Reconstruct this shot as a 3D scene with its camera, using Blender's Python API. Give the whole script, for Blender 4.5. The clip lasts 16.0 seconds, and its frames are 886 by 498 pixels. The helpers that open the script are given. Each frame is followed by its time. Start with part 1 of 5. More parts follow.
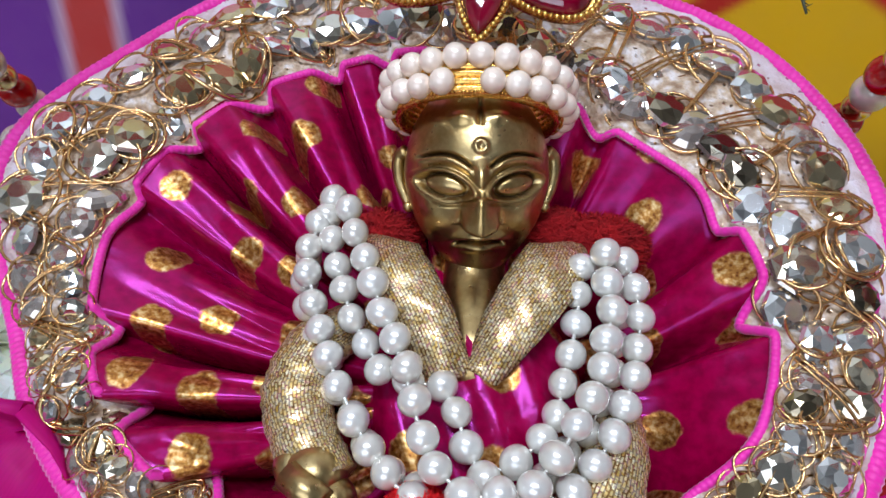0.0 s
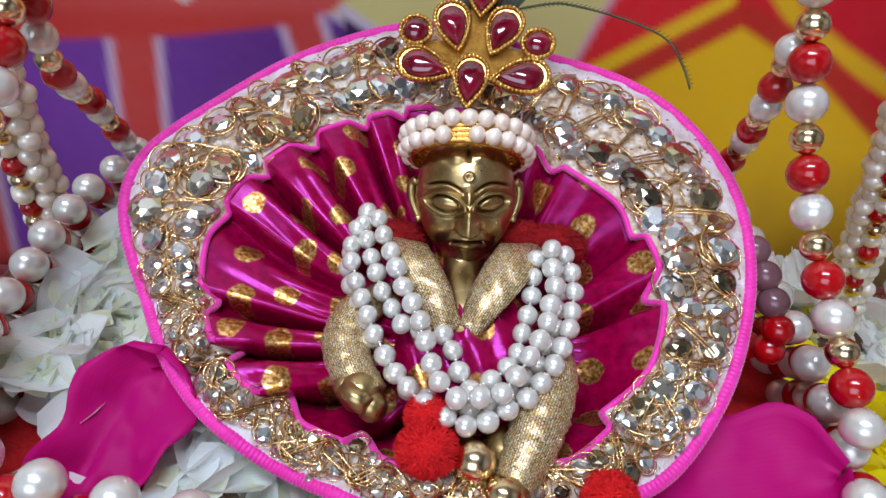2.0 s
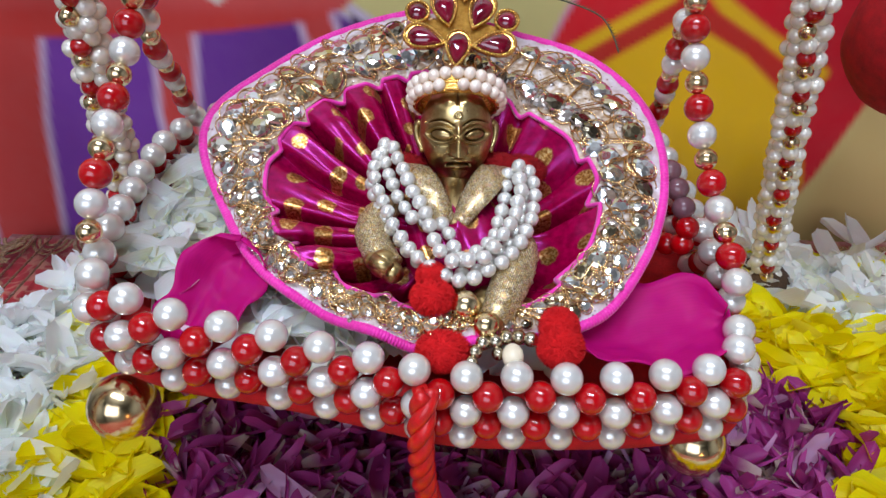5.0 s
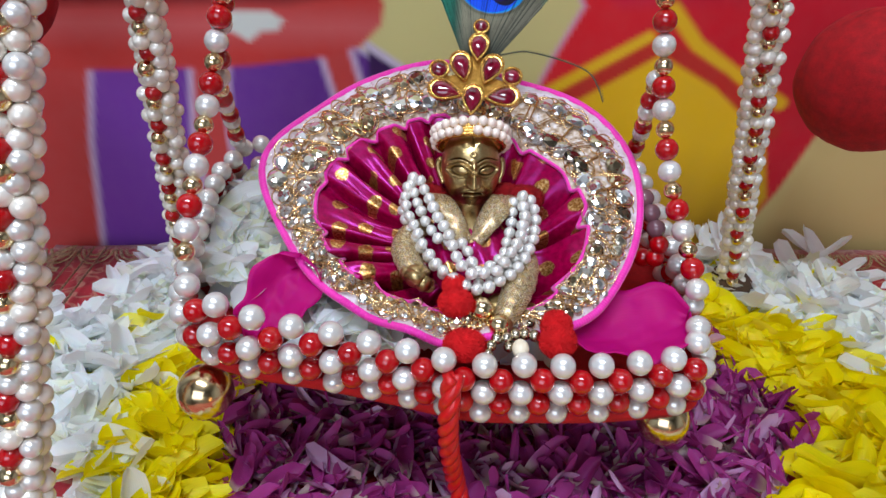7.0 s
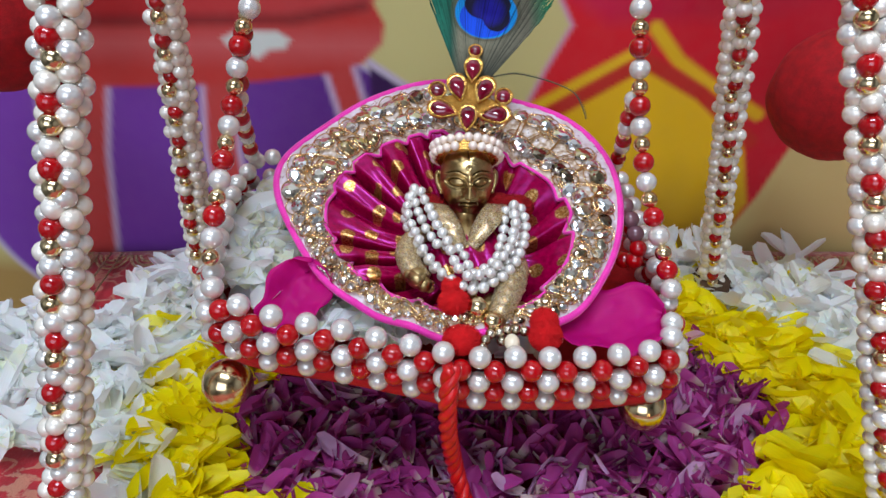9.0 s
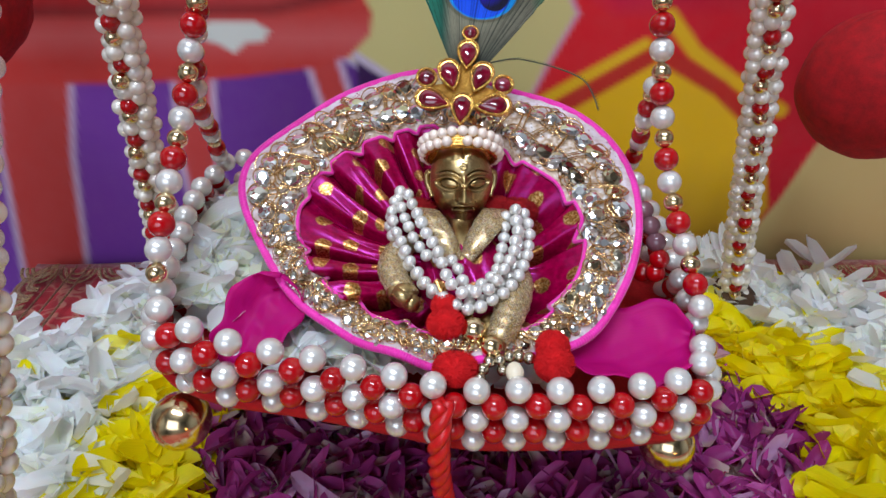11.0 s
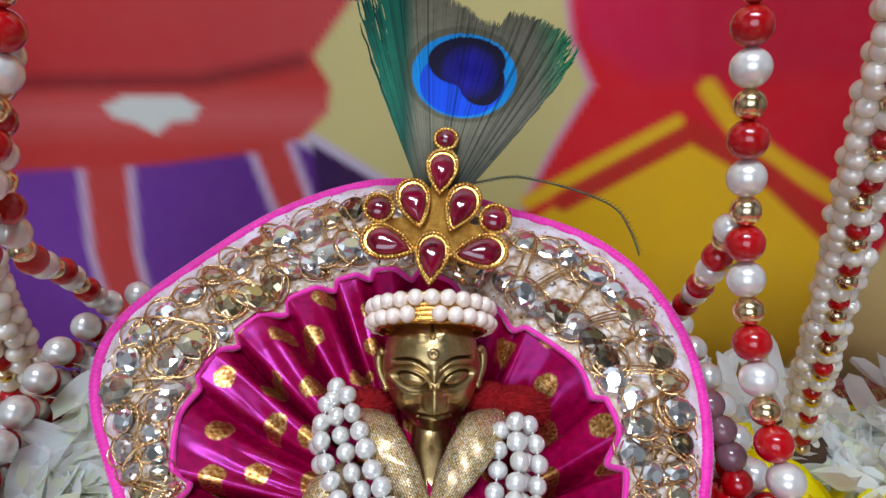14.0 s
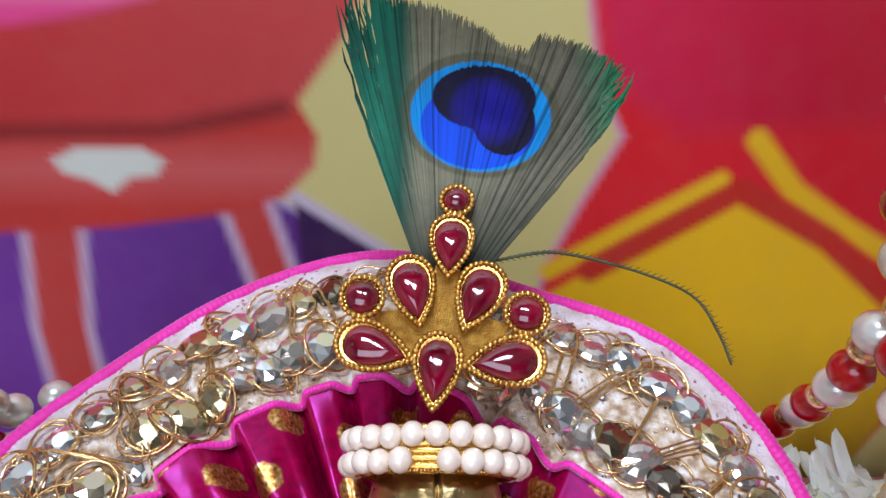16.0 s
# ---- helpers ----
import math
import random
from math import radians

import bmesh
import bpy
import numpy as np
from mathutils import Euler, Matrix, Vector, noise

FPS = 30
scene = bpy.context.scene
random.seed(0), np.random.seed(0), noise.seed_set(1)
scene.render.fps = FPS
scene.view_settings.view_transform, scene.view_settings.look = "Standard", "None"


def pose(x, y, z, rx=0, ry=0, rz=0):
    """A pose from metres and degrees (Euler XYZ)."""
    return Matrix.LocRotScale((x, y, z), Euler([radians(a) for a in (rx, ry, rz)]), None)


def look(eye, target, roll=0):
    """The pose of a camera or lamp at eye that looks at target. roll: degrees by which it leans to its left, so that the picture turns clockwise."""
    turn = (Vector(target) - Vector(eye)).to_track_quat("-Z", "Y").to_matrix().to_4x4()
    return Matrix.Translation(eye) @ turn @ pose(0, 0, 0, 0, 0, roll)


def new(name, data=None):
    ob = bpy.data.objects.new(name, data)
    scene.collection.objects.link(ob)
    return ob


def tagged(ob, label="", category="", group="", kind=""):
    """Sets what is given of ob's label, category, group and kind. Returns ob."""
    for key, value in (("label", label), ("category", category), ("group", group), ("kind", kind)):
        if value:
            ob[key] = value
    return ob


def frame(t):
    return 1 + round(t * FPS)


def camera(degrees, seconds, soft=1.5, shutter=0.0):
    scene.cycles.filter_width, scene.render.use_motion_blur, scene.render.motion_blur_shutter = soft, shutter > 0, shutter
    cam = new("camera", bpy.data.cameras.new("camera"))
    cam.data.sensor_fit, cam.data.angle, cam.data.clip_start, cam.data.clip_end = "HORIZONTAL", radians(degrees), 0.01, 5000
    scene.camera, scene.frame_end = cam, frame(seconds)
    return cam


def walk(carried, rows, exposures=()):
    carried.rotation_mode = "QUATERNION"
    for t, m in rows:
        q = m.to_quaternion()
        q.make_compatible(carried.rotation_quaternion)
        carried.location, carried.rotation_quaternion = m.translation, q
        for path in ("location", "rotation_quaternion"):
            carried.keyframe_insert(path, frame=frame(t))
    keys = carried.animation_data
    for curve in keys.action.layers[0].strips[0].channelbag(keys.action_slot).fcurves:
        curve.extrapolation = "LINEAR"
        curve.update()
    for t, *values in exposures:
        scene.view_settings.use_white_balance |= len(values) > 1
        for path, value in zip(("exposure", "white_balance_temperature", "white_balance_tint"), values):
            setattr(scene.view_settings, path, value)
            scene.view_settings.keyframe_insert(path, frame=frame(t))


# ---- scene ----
cam = camera(66.7, 16.0)
PATH = [
    (0, (0.021, 0.005, 0.176), (0.022, 1.647, -0.966), 3.1),
    (0.5, (0.023, -0.004, 0.182), (0.042, 1.655, -0.934), 3.9),
    (1, (0.023, -0.016, 0.187), (0.052, 1.655, -0.913), 3.9),
    (1.5, (0.02, -0.026, 0.194), (0.058, 1.65, -0.896), 4.3),
    (2, (0.018, -0.038, 0.199), (0.059, 1.641, -0.886), 4.2),
    (2.5, (0.018, -0.05, 0.202), (0.063, 1.629, -0.883), 4.2),
    (3, (0.016, -0.06, 0.203), (0.066, 1.627, -0.869), 4.0),
    (3.5, (0.018, -0.073, 0.205), (0.066, 1.616, -0.865), 3.8),
    (4, (0.019, -0.084, 0.205), (0.068, 1.61, -0.857), 3.7),
    (6.3, (0.006, -0.122, 0.22), (0.101, 1.576, -0.832), 4.0),
    (6.5, (0.004, -0.126, 0.228), (0.103, 1.574, -0.821), 4.1),
    (7, (0.003, -0.139, 0.235), (0.103, 1.559, -0.817), 4.1),
    (7.5, (0.001, -0.148, 0.245), (0.102, 1.552, -0.804), 4.0),
    (8, (0.0, -0.158, 0.253), (0.101, 1.538, -0.802), 3.8),
    (8.5, (-0.002, -0.164, 0.255), (0.105, 1.533, -0.798), 3.9),
    (9, (0.001, -0.161, 0.249), (0.109, 1.542, -0.793), 3.9),
    (9.2, (0.004, -0.161, 0.244), (0.112, 1.543, -0.798), 3.9),
    (11.3, (0.007, -0.116, 0.227), (0.112, 1.6, -0.794), 3.4),
    (11.5, (0.007, -0.108, 0.224), (0.128, 1.608, -0.797), 3.7),
    (12, (0.011, -0.088, 0.218), (0.126, 1.627, -0.804), 3.6),
    (12.5, (0.013, -0.072, 0.21), (0.13, 1.646, -0.808), 3.8),
    (13, (0.012, -0.059, 0.207), (0.126, 1.67, -0.791), 4.1),
    (13.5, (0.016, -0.044, 0.215), (0.126, 1.701, -0.756), 4.0),
    (14, (0.019, -0.03, 0.225), (0.126, 1.739, -0.703), 3.4),
    (14.5, (0.015, -0.019, 0.219), (0.12, 1.783, -0.641), 3.4),
    (15, (0.017, -0.006, 0.217), (0.122, 1.82, -0.593), 3.4),
    (15.5, (0.021, 0.006, 0.216), (0.119, 1.843, -0.57), 3.4),
    (16, (0.02, 0.017, 0.21), (0.115, 1.858, -0.566), 3.3),
]
LEVEL = pose(-0.03, 0, 0.008, 0, 2.2, 0)
walk(cam, [(t, LEVEL @ look(eye, target, roll)) for t, eye, target, roll in PATH],
     [(0, -0.02), (4, 0.08), (6.5, 0.10), (8, 0.03), (11.5, 0.0), (13.5, 0.0), (14.5, 0.06), (16, 0.17)])

# ---- light ----
world = bpy.data.worlds.new("room_air")
scene.world = world
world.use_nodes = True
world.node_tree.nodes["Background"].inputs[0].default_value = (0.95, 0.97, 1.0, 1)
world.node_tree.nodes["Background"].inputs[1].default_value = 0.16


def area_lamp(name, eye, target, sx, sy, watts, colour):
    d = bpy.data.lights.new(name, "AREA")
    d.shape, d.size, d.size_y, d.energy, d.color = "RECTANGLE", sx, sy, watts, colour
    ob = new(name, d)
    ob.matrix_basis = look(eye, target)
    return ob


area_lamp("ceiling_tube_light", (-0.16, -0.42, 1.60), (0, 0.08, 0.1), 0.95, 0.20, 23.5, (0.72, 0.812, 1.0))
area_lamp("window_light", (-0.55, -1.70, 0.95), (0, 0.1, 0.1), 1.5, 1.1, 17, (0.72, 0.812, 1.0))
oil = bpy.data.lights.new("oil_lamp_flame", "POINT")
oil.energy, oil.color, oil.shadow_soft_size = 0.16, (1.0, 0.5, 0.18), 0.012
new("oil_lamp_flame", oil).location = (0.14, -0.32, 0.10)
scene.view_settings.exposure = 0.0


# ---- materials ----
def S(r, g, b):
    """Linear colour from display values 0 to 255."""
    return tuple(((c / 255 + 0.055) / 1.055) ** 2.4 if c > 10 else c / 255 / 12.92 for c in (r, g, b)) + (1.0,)


class Mat:
    def __init__(self, name, colour=(0.8, 0.8, 0.8, 1), rough=0.5, metal=0.0, **extra):
        self.m = bpy.data.materials.new(name)
        self.m.use_nodes = True
        self.t = self.m.node_tree
        self.b = self.t.nodes["Principled BSDF"]
        self.b.inputs["Base Color"].default_value = colour
        self.b.inputs["Roughness"].default_value = rough
        self.b.inputs["Metallic"].default_value = metal
        for k, v in extra.items():
            self.b.inputs[k.replace("_", " ")].default_value = v

    def node(self, kind, **props):
        n = self.t.nodes.new(kind)
        for k, v in props.items():
            if k in n.inputs:
                n.inputs[k].default_value = v
        return n

    def link(self, a, b):
        self.t.links.new(a, b)

    def coord(self, which="Object"):
        return self.node("ShaderNodeTexCoord").outputs[which]

    def noise(self, scale, detail=3.0, vec=None):
        n = self.node("ShaderNodeTexNoise", Scale=scale, Detail=detail)
        self.link(vec or self.coord(), n.inputs["Vector"])
        return n.outputs["Fac"]

    def ramp(self, fac, *stops):
        n = self.t.nodes.new("ShaderNodeValToRGB")
        els = n.color_ramp.elements
        while len(els) < len(stops):
            els.new(0.5)
        for e, (p, c) in zip(els, stops):
            e.position, e.color = p, c
        self.link(fac, n.inputs["Fac"])
        return n.outputs["Color"]

    def mix(self, fac, a, b, mode="MIX"):
        n = self.t.nodes.new("ShaderNodeMix")
        n.data_type, n.blend_type = "RGBA", mode
        for s, v in ((n.inputs[0], fac), (n.inputs[6], a), (n.inputs[7], b)):
            if hasattr(v, "links"):
                self.link(v, s)
            else:
                s.default_value = v
        return n.outputs[2]

    def math(self, op, a, b=0.0):
        n = self.t.nodes.new("ShaderNodeMath")
        n.operation = op
        for s, v in zip(n.inputs, (a, b)):
            if hasattr(v, "links"):
                self.link(v, s)
            else:
                s.default_value = v
        return n.outputs[0]

    def bump(self, height, strength=0.3, dist=0.0003):
        n = self.node("ShaderNodeBump", Strength=strength, Distance=dist)
        self.link(height, n.inputs["Height"])
        self.link(n.outputs[0], self.b.inputs["Normal"])

    def set(self, key, value):
        self.link(value, self.b.inputs[key])


def varied(name, c1, c2, scale, rough, metal=0.0, bump=0.2, dist=0.0003, rvar=0.1, **extra):
    """A surface of two tints mixed by noise at two scales, with relief and uneven gloss."""
    m = Mat(name, c1, rough, metal, **extra)
    n1, n2 = m.noise(scale), m.noise(scale * 7, 4)
    f = m.math("ADD", m.math("MULTIPLY", n1, 0.65), m.math("MULTIPLY", n2, 0.35))
    m.set("Base Color", m.ramp(f, (0.35, c1), (0.65, c2)))
    m.set("Roughness", m.math("ADD", m.math("MULTIPLY", n2, 2 * rvar), rough - rvar))
    if bump:
        m.bump(n2, bump, dist)
    return m


def bead_mat(name, c1, c2, rough, metal=0.0, **extra):
    """Beads: each a shade of its own, with faint mottling."""
    m = Mat(name, c1, rough, metal, **extra)
    r = m.node("ShaderNodeObjectInfo").outputs["Random"]
    n = m.noise(260, 3)
    m.set("Base Color", m.mix(m.math("ADD", m.math("MULTIPLY", r, 0.6), m.math("MULTIPLY", n, 0.4)), c1, c2))
    m.set("Roughness", m.math("ADD", m.math("MULTIPLY", n, 0.12), rough - 0.06))
    m.bump(n, 0.06, 0.0001)
    return m


PEARL = bead_mat("pearl", S(236, 236, 230), S(226, 222, 210), 0.27, 0.42, Coat_Weight=0.9, Coat_Roughness=0.07, IOR=1.6)
PEARL_WARM = bead_mat("cream_pearl", S(250, 238, 222), S(244, 224, 204), 0.34, 0.15, Coat_Weight=0.8, Coat_Roughness=0.10)
PEARL_BACK = bead_mat("ivory_pearl", S(248, 244, 232), S(242, 234, 214), 0.30, 0.25, Coat_Weight=0.8, Coat_Roughness=0.08)
RED_BEAD = bead_mat("red_bead", S(190, 6, 16), S(158, 3, 10), 0.14, Coat_Weight=0.6, Coat_Roughness=0.05)
GOLD_BEAD = bead_mat("gold_bead", S(240, 220, 180), S(226, 198, 146), 0.17, 1.0)
SILVER_BEAD = bead_mat("silver_bead", S(206, 196, 176), S(180, 166, 140), 0.2, 1.0)
MAUVE_BEAD = bead_mat("mauve_bead", S(140, 100, 106), S(104, 66, 76), 0.2, Coat_Weight=0.5)
BRASS = varied("old_brass", S(204, 180, 128), S(160, 132, 82), 140, 0.31, 1.0, 0.25, 0.0002, 0.1)
# dark brown is mixed into the brass where UV x is high
groove_mask = BRASS.node("ShaderNodeSeparateXYZ")
BRASS.link(BRASS.coord("UV"), groove_mask.inputs[0])
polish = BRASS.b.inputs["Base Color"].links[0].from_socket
BRASS.set("Base Color", BRASS.mix(BRASS.ramp(groove_mask.outputs[0], (0.05, (0, 0, 0, 1)), (0.6, (0.85, 0.85, 0.85, 1))), polish, S(58, 36, 20)))
GOLD = varied("gilt_metal", S(232, 190, 108), S(196, 144, 66), 300, 0.26, 1.0, 0.2, 0.0002, 0.08)
GOLD_WIRE = varied("copper_gold_wire", S(234, 202, 148), S(206, 158, 104), 200, 0.22, 1.0, 0.1, 0.0001, 0.08)
RUBY = Mat("ruby_glass", S(120, 2, 36), 0.08, 0.0, Coat_Weight=1.0, Coat_Roughness=0.02, Coat_IOR=1.6, IOR=1.5)
RUBY.set("Base Color", RUBY.ramp(RUBY.noise(240, 2), (0.3, S(84, 0, 18)), (0.7, S(136, 0, 40))))
DULL_GILT = varied("dull_gilt", S(222, 176, 86), S(178, 126, 52), 500, 0.38, 1.0, 0.8, 0.0005, 0.1)
PINK_TRIM = varied("magenta_piping", S(246, 40, 178), S(230, 20, 154), 160, 0.5, 0.0, 0.4, 0.0003, 0.1, Sheen_Weight=0.4)
RED_FELT = varied("red_felt", S(206, 14, 22), S(170, 8, 16), 180, 0.85, 0.0, 0.5, 0.0004, 0.08)
RED_WOOL = varied("red_wool", S(240, 22, 28), S(212, 8, 16), 220, 0.9, 0.0, 0.6, 0.0004, 0.06)
# own colour of the velvet balls; on the neck tufts it imitates shaded red
DARK_WOOL = varied("crimson_wool", S(180, 2, 14), S(140, 2, 10), 220, 0.9, 0.0, 0.6, 0.0004, 0.06)
RED_CORD = varied("red_satin_cord", S(220, 16, 20), S(180, 6, 12), 300, 0.35, 0.0, 0.3, 0.0002, 0.1, Coat_Weight=0.3)
IVORY = varied("ivory", S(240, 228, 200), S(232, 214, 180), 120, 0.4, 0.0, 0.1)
CLAY = varied("dark_clay", S(92, 66, 40), S(60, 42, 26), 150, 0.9, 0.0, 0.6, 0.001)
PLASTER = varied("plain_plaster", S(216, 215, 210), S(200, 199, 194), 3, 0.85, 0.0, 0.15, 0.002)
TABLE_WOOD = varied("table_wood", S(120, 78, 46), S(92, 58, 34), 12, 0.5, 0.0, 0.2, 0.001)

# pleated satin with gold foil spots, laid out along the cloth
SATIN = Mat("magenta_satin", S(214, 8, 132), 0.32, 0.0, Specular_IOR_Level=0.85, Specular_Tint=(1.0, 0.16, 0.92, 1), Anisotropic=0.5)
uv = SATIN.coord("UV")
vor = SATIN.node("ShaderNodeTexVoronoi", Scale=1.0, Randomness=0.4)
vor.voronoi_dimensions = "2D"
SATIN.link(uv, vor.inputs["Vector"])
spot_edge = SATIN.math("ADD", vor.outputs["Distance"], SATIN.math("MULTIPLY", SATIN.noise(420, 4), 0.16))
spot = SATIN.ramp(spot_edge, (0.30, (1, 1, 1, 1)), (0.34, (0, 0, 0, 1)))
weave = SATIN.noise(500, 3)
pink = SATIN.ramp(weave, (0.3, S(124, 0, 42)), (0.7, S(158, 0, 62)))
foil = SATIN.ramp(SATIN.noise(1200, 2), (0.30, S(120, 66, 24)), (0.5, S(196, 140, 66)), (0.72, S(238, 210, 150)))
SATIN.set("Base Color", SATIN.mix(spot, pink, foil))
SATIN.set("Metallic", SATIN.math("MULTIPLY", spot, 0.85))
SATIN.set("Roughness", SATIN.math("ADD", 0.20, SATIN.math("ADD", SATIN.math("MULTIPLY", spot, 0.10), SATIN.math("MULTIPLY", SATIN.noise(160, 3), 0.10))))
SATIN.bump(SATIN.math("ADD", weave, SATIN.math("MULTIPLY", SATIN.noise(110, 2), 2.5)), 0.22, 0.0003)

# white net with silver glitter
NET = Mat("white_glitter_net", S(216, 200, 206), 0.5, 0.0, Sheen_Weight=0.3)
glit = NET.node("ShaderNodeTexVoronoi", Scale=1500.0)
NET.link(NET.coord(), glit.inputs["Vector"])
speck = NET.ramp(glit.outputs["Color"], (0.80, (0, 0, 0, 1)), (0.86, (1, 1, 1, 1)))
NET.set("Metallic", speck)
NET.set("Roughness", NET.math("SUBTRACT", 0.6, NET.math("MULTIPLY", speck, 0.4)))
ns_ = NET.node("ShaderNodeSeparateXYZ")
NET.link(NET.coord("UV"), ns_.inputs[0])
worked = NET.ramp(NET.math("ADD", ns_.outputs[1], NET.math("MULTIPLY", NET.noise(150, 3), 0.22)), (0.80, (1, 1, 1, 1)), (0.96, (0, 0, 0, 1)))
zari = NET.ramp(NET.noise(420, 4), (0.34, S(150, 116, 86)), (0.5, S(202, 178, 150)), (0.66, S(232, 224, 220)))
NET.set("Base Color", NET.mix(worked, NET.ramp(NET.noise(190, 4), (0.34, S(196, 172, 166)), (0.6, S(226, 216, 220))), zari))
NET.bump(glit.outputs["Distance"], 0.6, 0.0004)

# woven gold and silver lace
LACE = Mat("gold_lace", S(210, 180, 110), 0.40, 0.58)
weft = LACE.node("ShaderNodeTexBrick", Scale=1.05)
LACE.link(LACE.coord("UV"), weft.inputs["Vector"])
for key, value in (("Color1", S(246, 238, 196)), ("Color2", S(216, 180, 84)), ("Mortar", S(112, 76, 38)), ("Mortar Size", 0.09), ("Brick Width", 0.95), ("Row Height", 0.46)):
    weft.inputs[key].default_value = value
fleck = LACE.node("ShaderNodeTexVoronoi", Scale=2.7)
fleck.voronoi_dimensions = "2D"
LACE.link(LACE.coord("UV"), fleck.inputs["Vector"])
chance = LACE.node("ShaderNodeSeparateColor")
LACE.link(fleck.outputs["Color"], chance.inputs[0])
tint = LACE.ramp(chance.outputs[0], (0.0, S(112, 66, 32)), (0.16, S(170, 116, 48)), (0.34, S(228, 182, 92)), (0.55, S(246, 228, 180)), (0.80, S(255, 252, 240)), (0.965, S(222, 110, 158)))
LACE.set("Base Color", LACE.mix(0.26, weft.outputs["Color"], tint))
LACE.bump(LACE.math("ADD", LACE.math("SUBTRACT", 1.0, weft.outputs["Fac"]), LACE.math("MULTIPLY", chance.outputs[1], 0.5)), 1.0, 0.0006)
LACE.set("Roughness", LACE.math("ADD", 0.20, LACE.math("MULTIPLY", chance.outputs[2], 0.30)))

MIRROR = Mat("cut_mirror", S(206, 202, 194), 0.06, 0.92, Coat_Weight=0.6, Coat_Roughness=0.02)
mr = MIRROR.node("ShaderNodeObjectInfo").outputs["Random"]
# the darkest tint puts a dark reflection into some stones' colour
MIRROR.set("Base Color", MIRROR.ramp(mr, (0.0, S(242, 244, 244)), (0.4, S(216, 218, 214)), (0.7, S(212, 194, 150)), (1.0, S(104, 96, 84))))
MIRROR.set("Roughness", MIRROR.math("ADD", MIRROR.math("MULTIPLY", MIRROR.noise(500, 2), 0.12), 0.02))
CRYSTAL = Mat("clear_crystal", S(226, 216, 214), 0.08, 0.80, Coat_Weight=1.0, Coat_Roughness=0.02)
CRYSTAL.set("Base Color", CRYSTAL.ramp(CRYSTAL.noise(700, 2), (0.3, S(226, 228, 230)), (0.5, S(200, 188, 178)), (0.7, S(164, 126, 92))))


def petal_mat(name, c1, c2, c3, rough=0.5, veins=0.25, base_tint=None, thin_share=0.30):
    m = Mat(name, c1, rough, 0.0, Subsurface_Weight=0.12, Subsurface_Scale=0.003)
    isl = m.node("ShaderNodeNewGeometry").outputs["Random Per Island"]
    n = m.noise(180, 4)
    wav = m.node("ShaderNodeTexWave", Scale=2.6, Distortion=4.0)
    m.link(m.coord("UV"), wav.inputs["Vector"])
    base = m.ramp(isl, (0.0, c1), (0.86, c2), (1.0, c3))
    if base_tint:
        sep = m.node("ShaderNodeSeparateXYZ")
        m.link(m.coord("UV"), sep.inputs[0])
        root = m.ramp(m.math("ADD", sep.outputs[1], m.math("MULTIPLY", m.noise(120, 3), 0.3)), (0.30, (1, 1, 1, 1)), (0.52, (0, 0, 0, 1)))
        base = m.mix(m.math("MULTIPLY", root, 0.85), base, base_tint)
    streak = m.ramp(wav.outputs["Fac"], (0.0, (0.93, 0.93, 0.91, 1)), (0.6, (1, 1, 1, 1)))
    m.set("Base Color", m.mix(0.8, m.mix(m.math("MULTIPLY", n, 0.5), base, c1), streak, "MULTIPLY"))
    m.bump(wav.outputs["Fac"], veins * 0.5, 0.0003)
    m.b.inputs["Specular IOR Level"].default_value = 0.25
    thin = m.node("ShaderNodeBsdfTranslucent")
    m.link(base, thin.inputs["Color"])
    both = m.node("ShaderNodeMixShader")
    both.inputs[0].default_value = thin_share
    m.link(m.b.outputs[0], both.inputs[1])
    m.link(thin.outputs[0], both.inputs[2])
    m.link(both.outputs[0], m.t.nodes["Material Output"].inputs["Surface"])
    return m


WHITE_PETAL = petal_mat("white_petal", S(252, 254, 252), S(248, 251, 249), S(252, 252, 238), 0.45, 0.25, S(244, 246, 208), 0.45)
YELLOW_PETAL = petal_mat("yellow_petal", S(255, 242, 8), S(252, 232, 2), S(255, 246, 110), 0.42, 0.3, S(246, 232, 60), 0.38)
PURPLE_PETAL = petal_mat("purple_petal", S(198, 76, 156), S(146, 40, 110), S(248, 220, 244), 0.34, 0.4, S(214, 208, 180), 0.35)
ROSE_PETAL = petal_mat("rose_petal", S(214, 4, 132), S(204, 2, 120), S(196, 2, 112), 0.6, 0.06)

CLOTH = Mat("red_brocade", S(170, 20, 34), 0.6, 0.0, Sheen_Weight=0.3)
cv = CLOTH.node("ShaderNodeTexVoronoi", Scale=58.0, Randomness=0.85)
cv.feature = "DISTANCE_TO_EDGE"
warp = CLOTH.node("ShaderNodeTexNoise", Scale=38.0, Detail=2.0)
CLOTH.link(CLOTH.coord(), warp.inputs["Vector"])
CLOTH.link(CLOTH.mix(0.05, CLOTH.coord(), warp.outputs["Color"]), cv.inputs["Vector"])
ringw = CLOTH.math("COSINE", CLOTH.math("MULTIPLY", cv.outputs["Distance"], 9.5))
thread = CLOTH.noise(900, 3)
motif = CLOTH.ramp(CLOTH.math("MULTIPLY", CLOTH.math("MULTIPLY", ringw, CLOTH.math("ADD", thread, 0.35)), CLOTH.math("MULTIPLY", CLOTH.noise(70, 3), 2.0)), (0.62, (0, 0, 0, 1)), (0.74, (1, 1, 1, 1)))
CLOTH.set("Base Color", CLOTH.mix(CLOTH.math("MULTIPLY", motif, 0.42), CLOTH.ramp(CLOTH.noise(60, 4), (0.3, S(186, 10, 30)), (0.7, S(148, 6, 22))), S(226, 188, 150)))
CLOTH.set("Metallic", CLOTH.math("MULTIPLY", motif, 0.4))
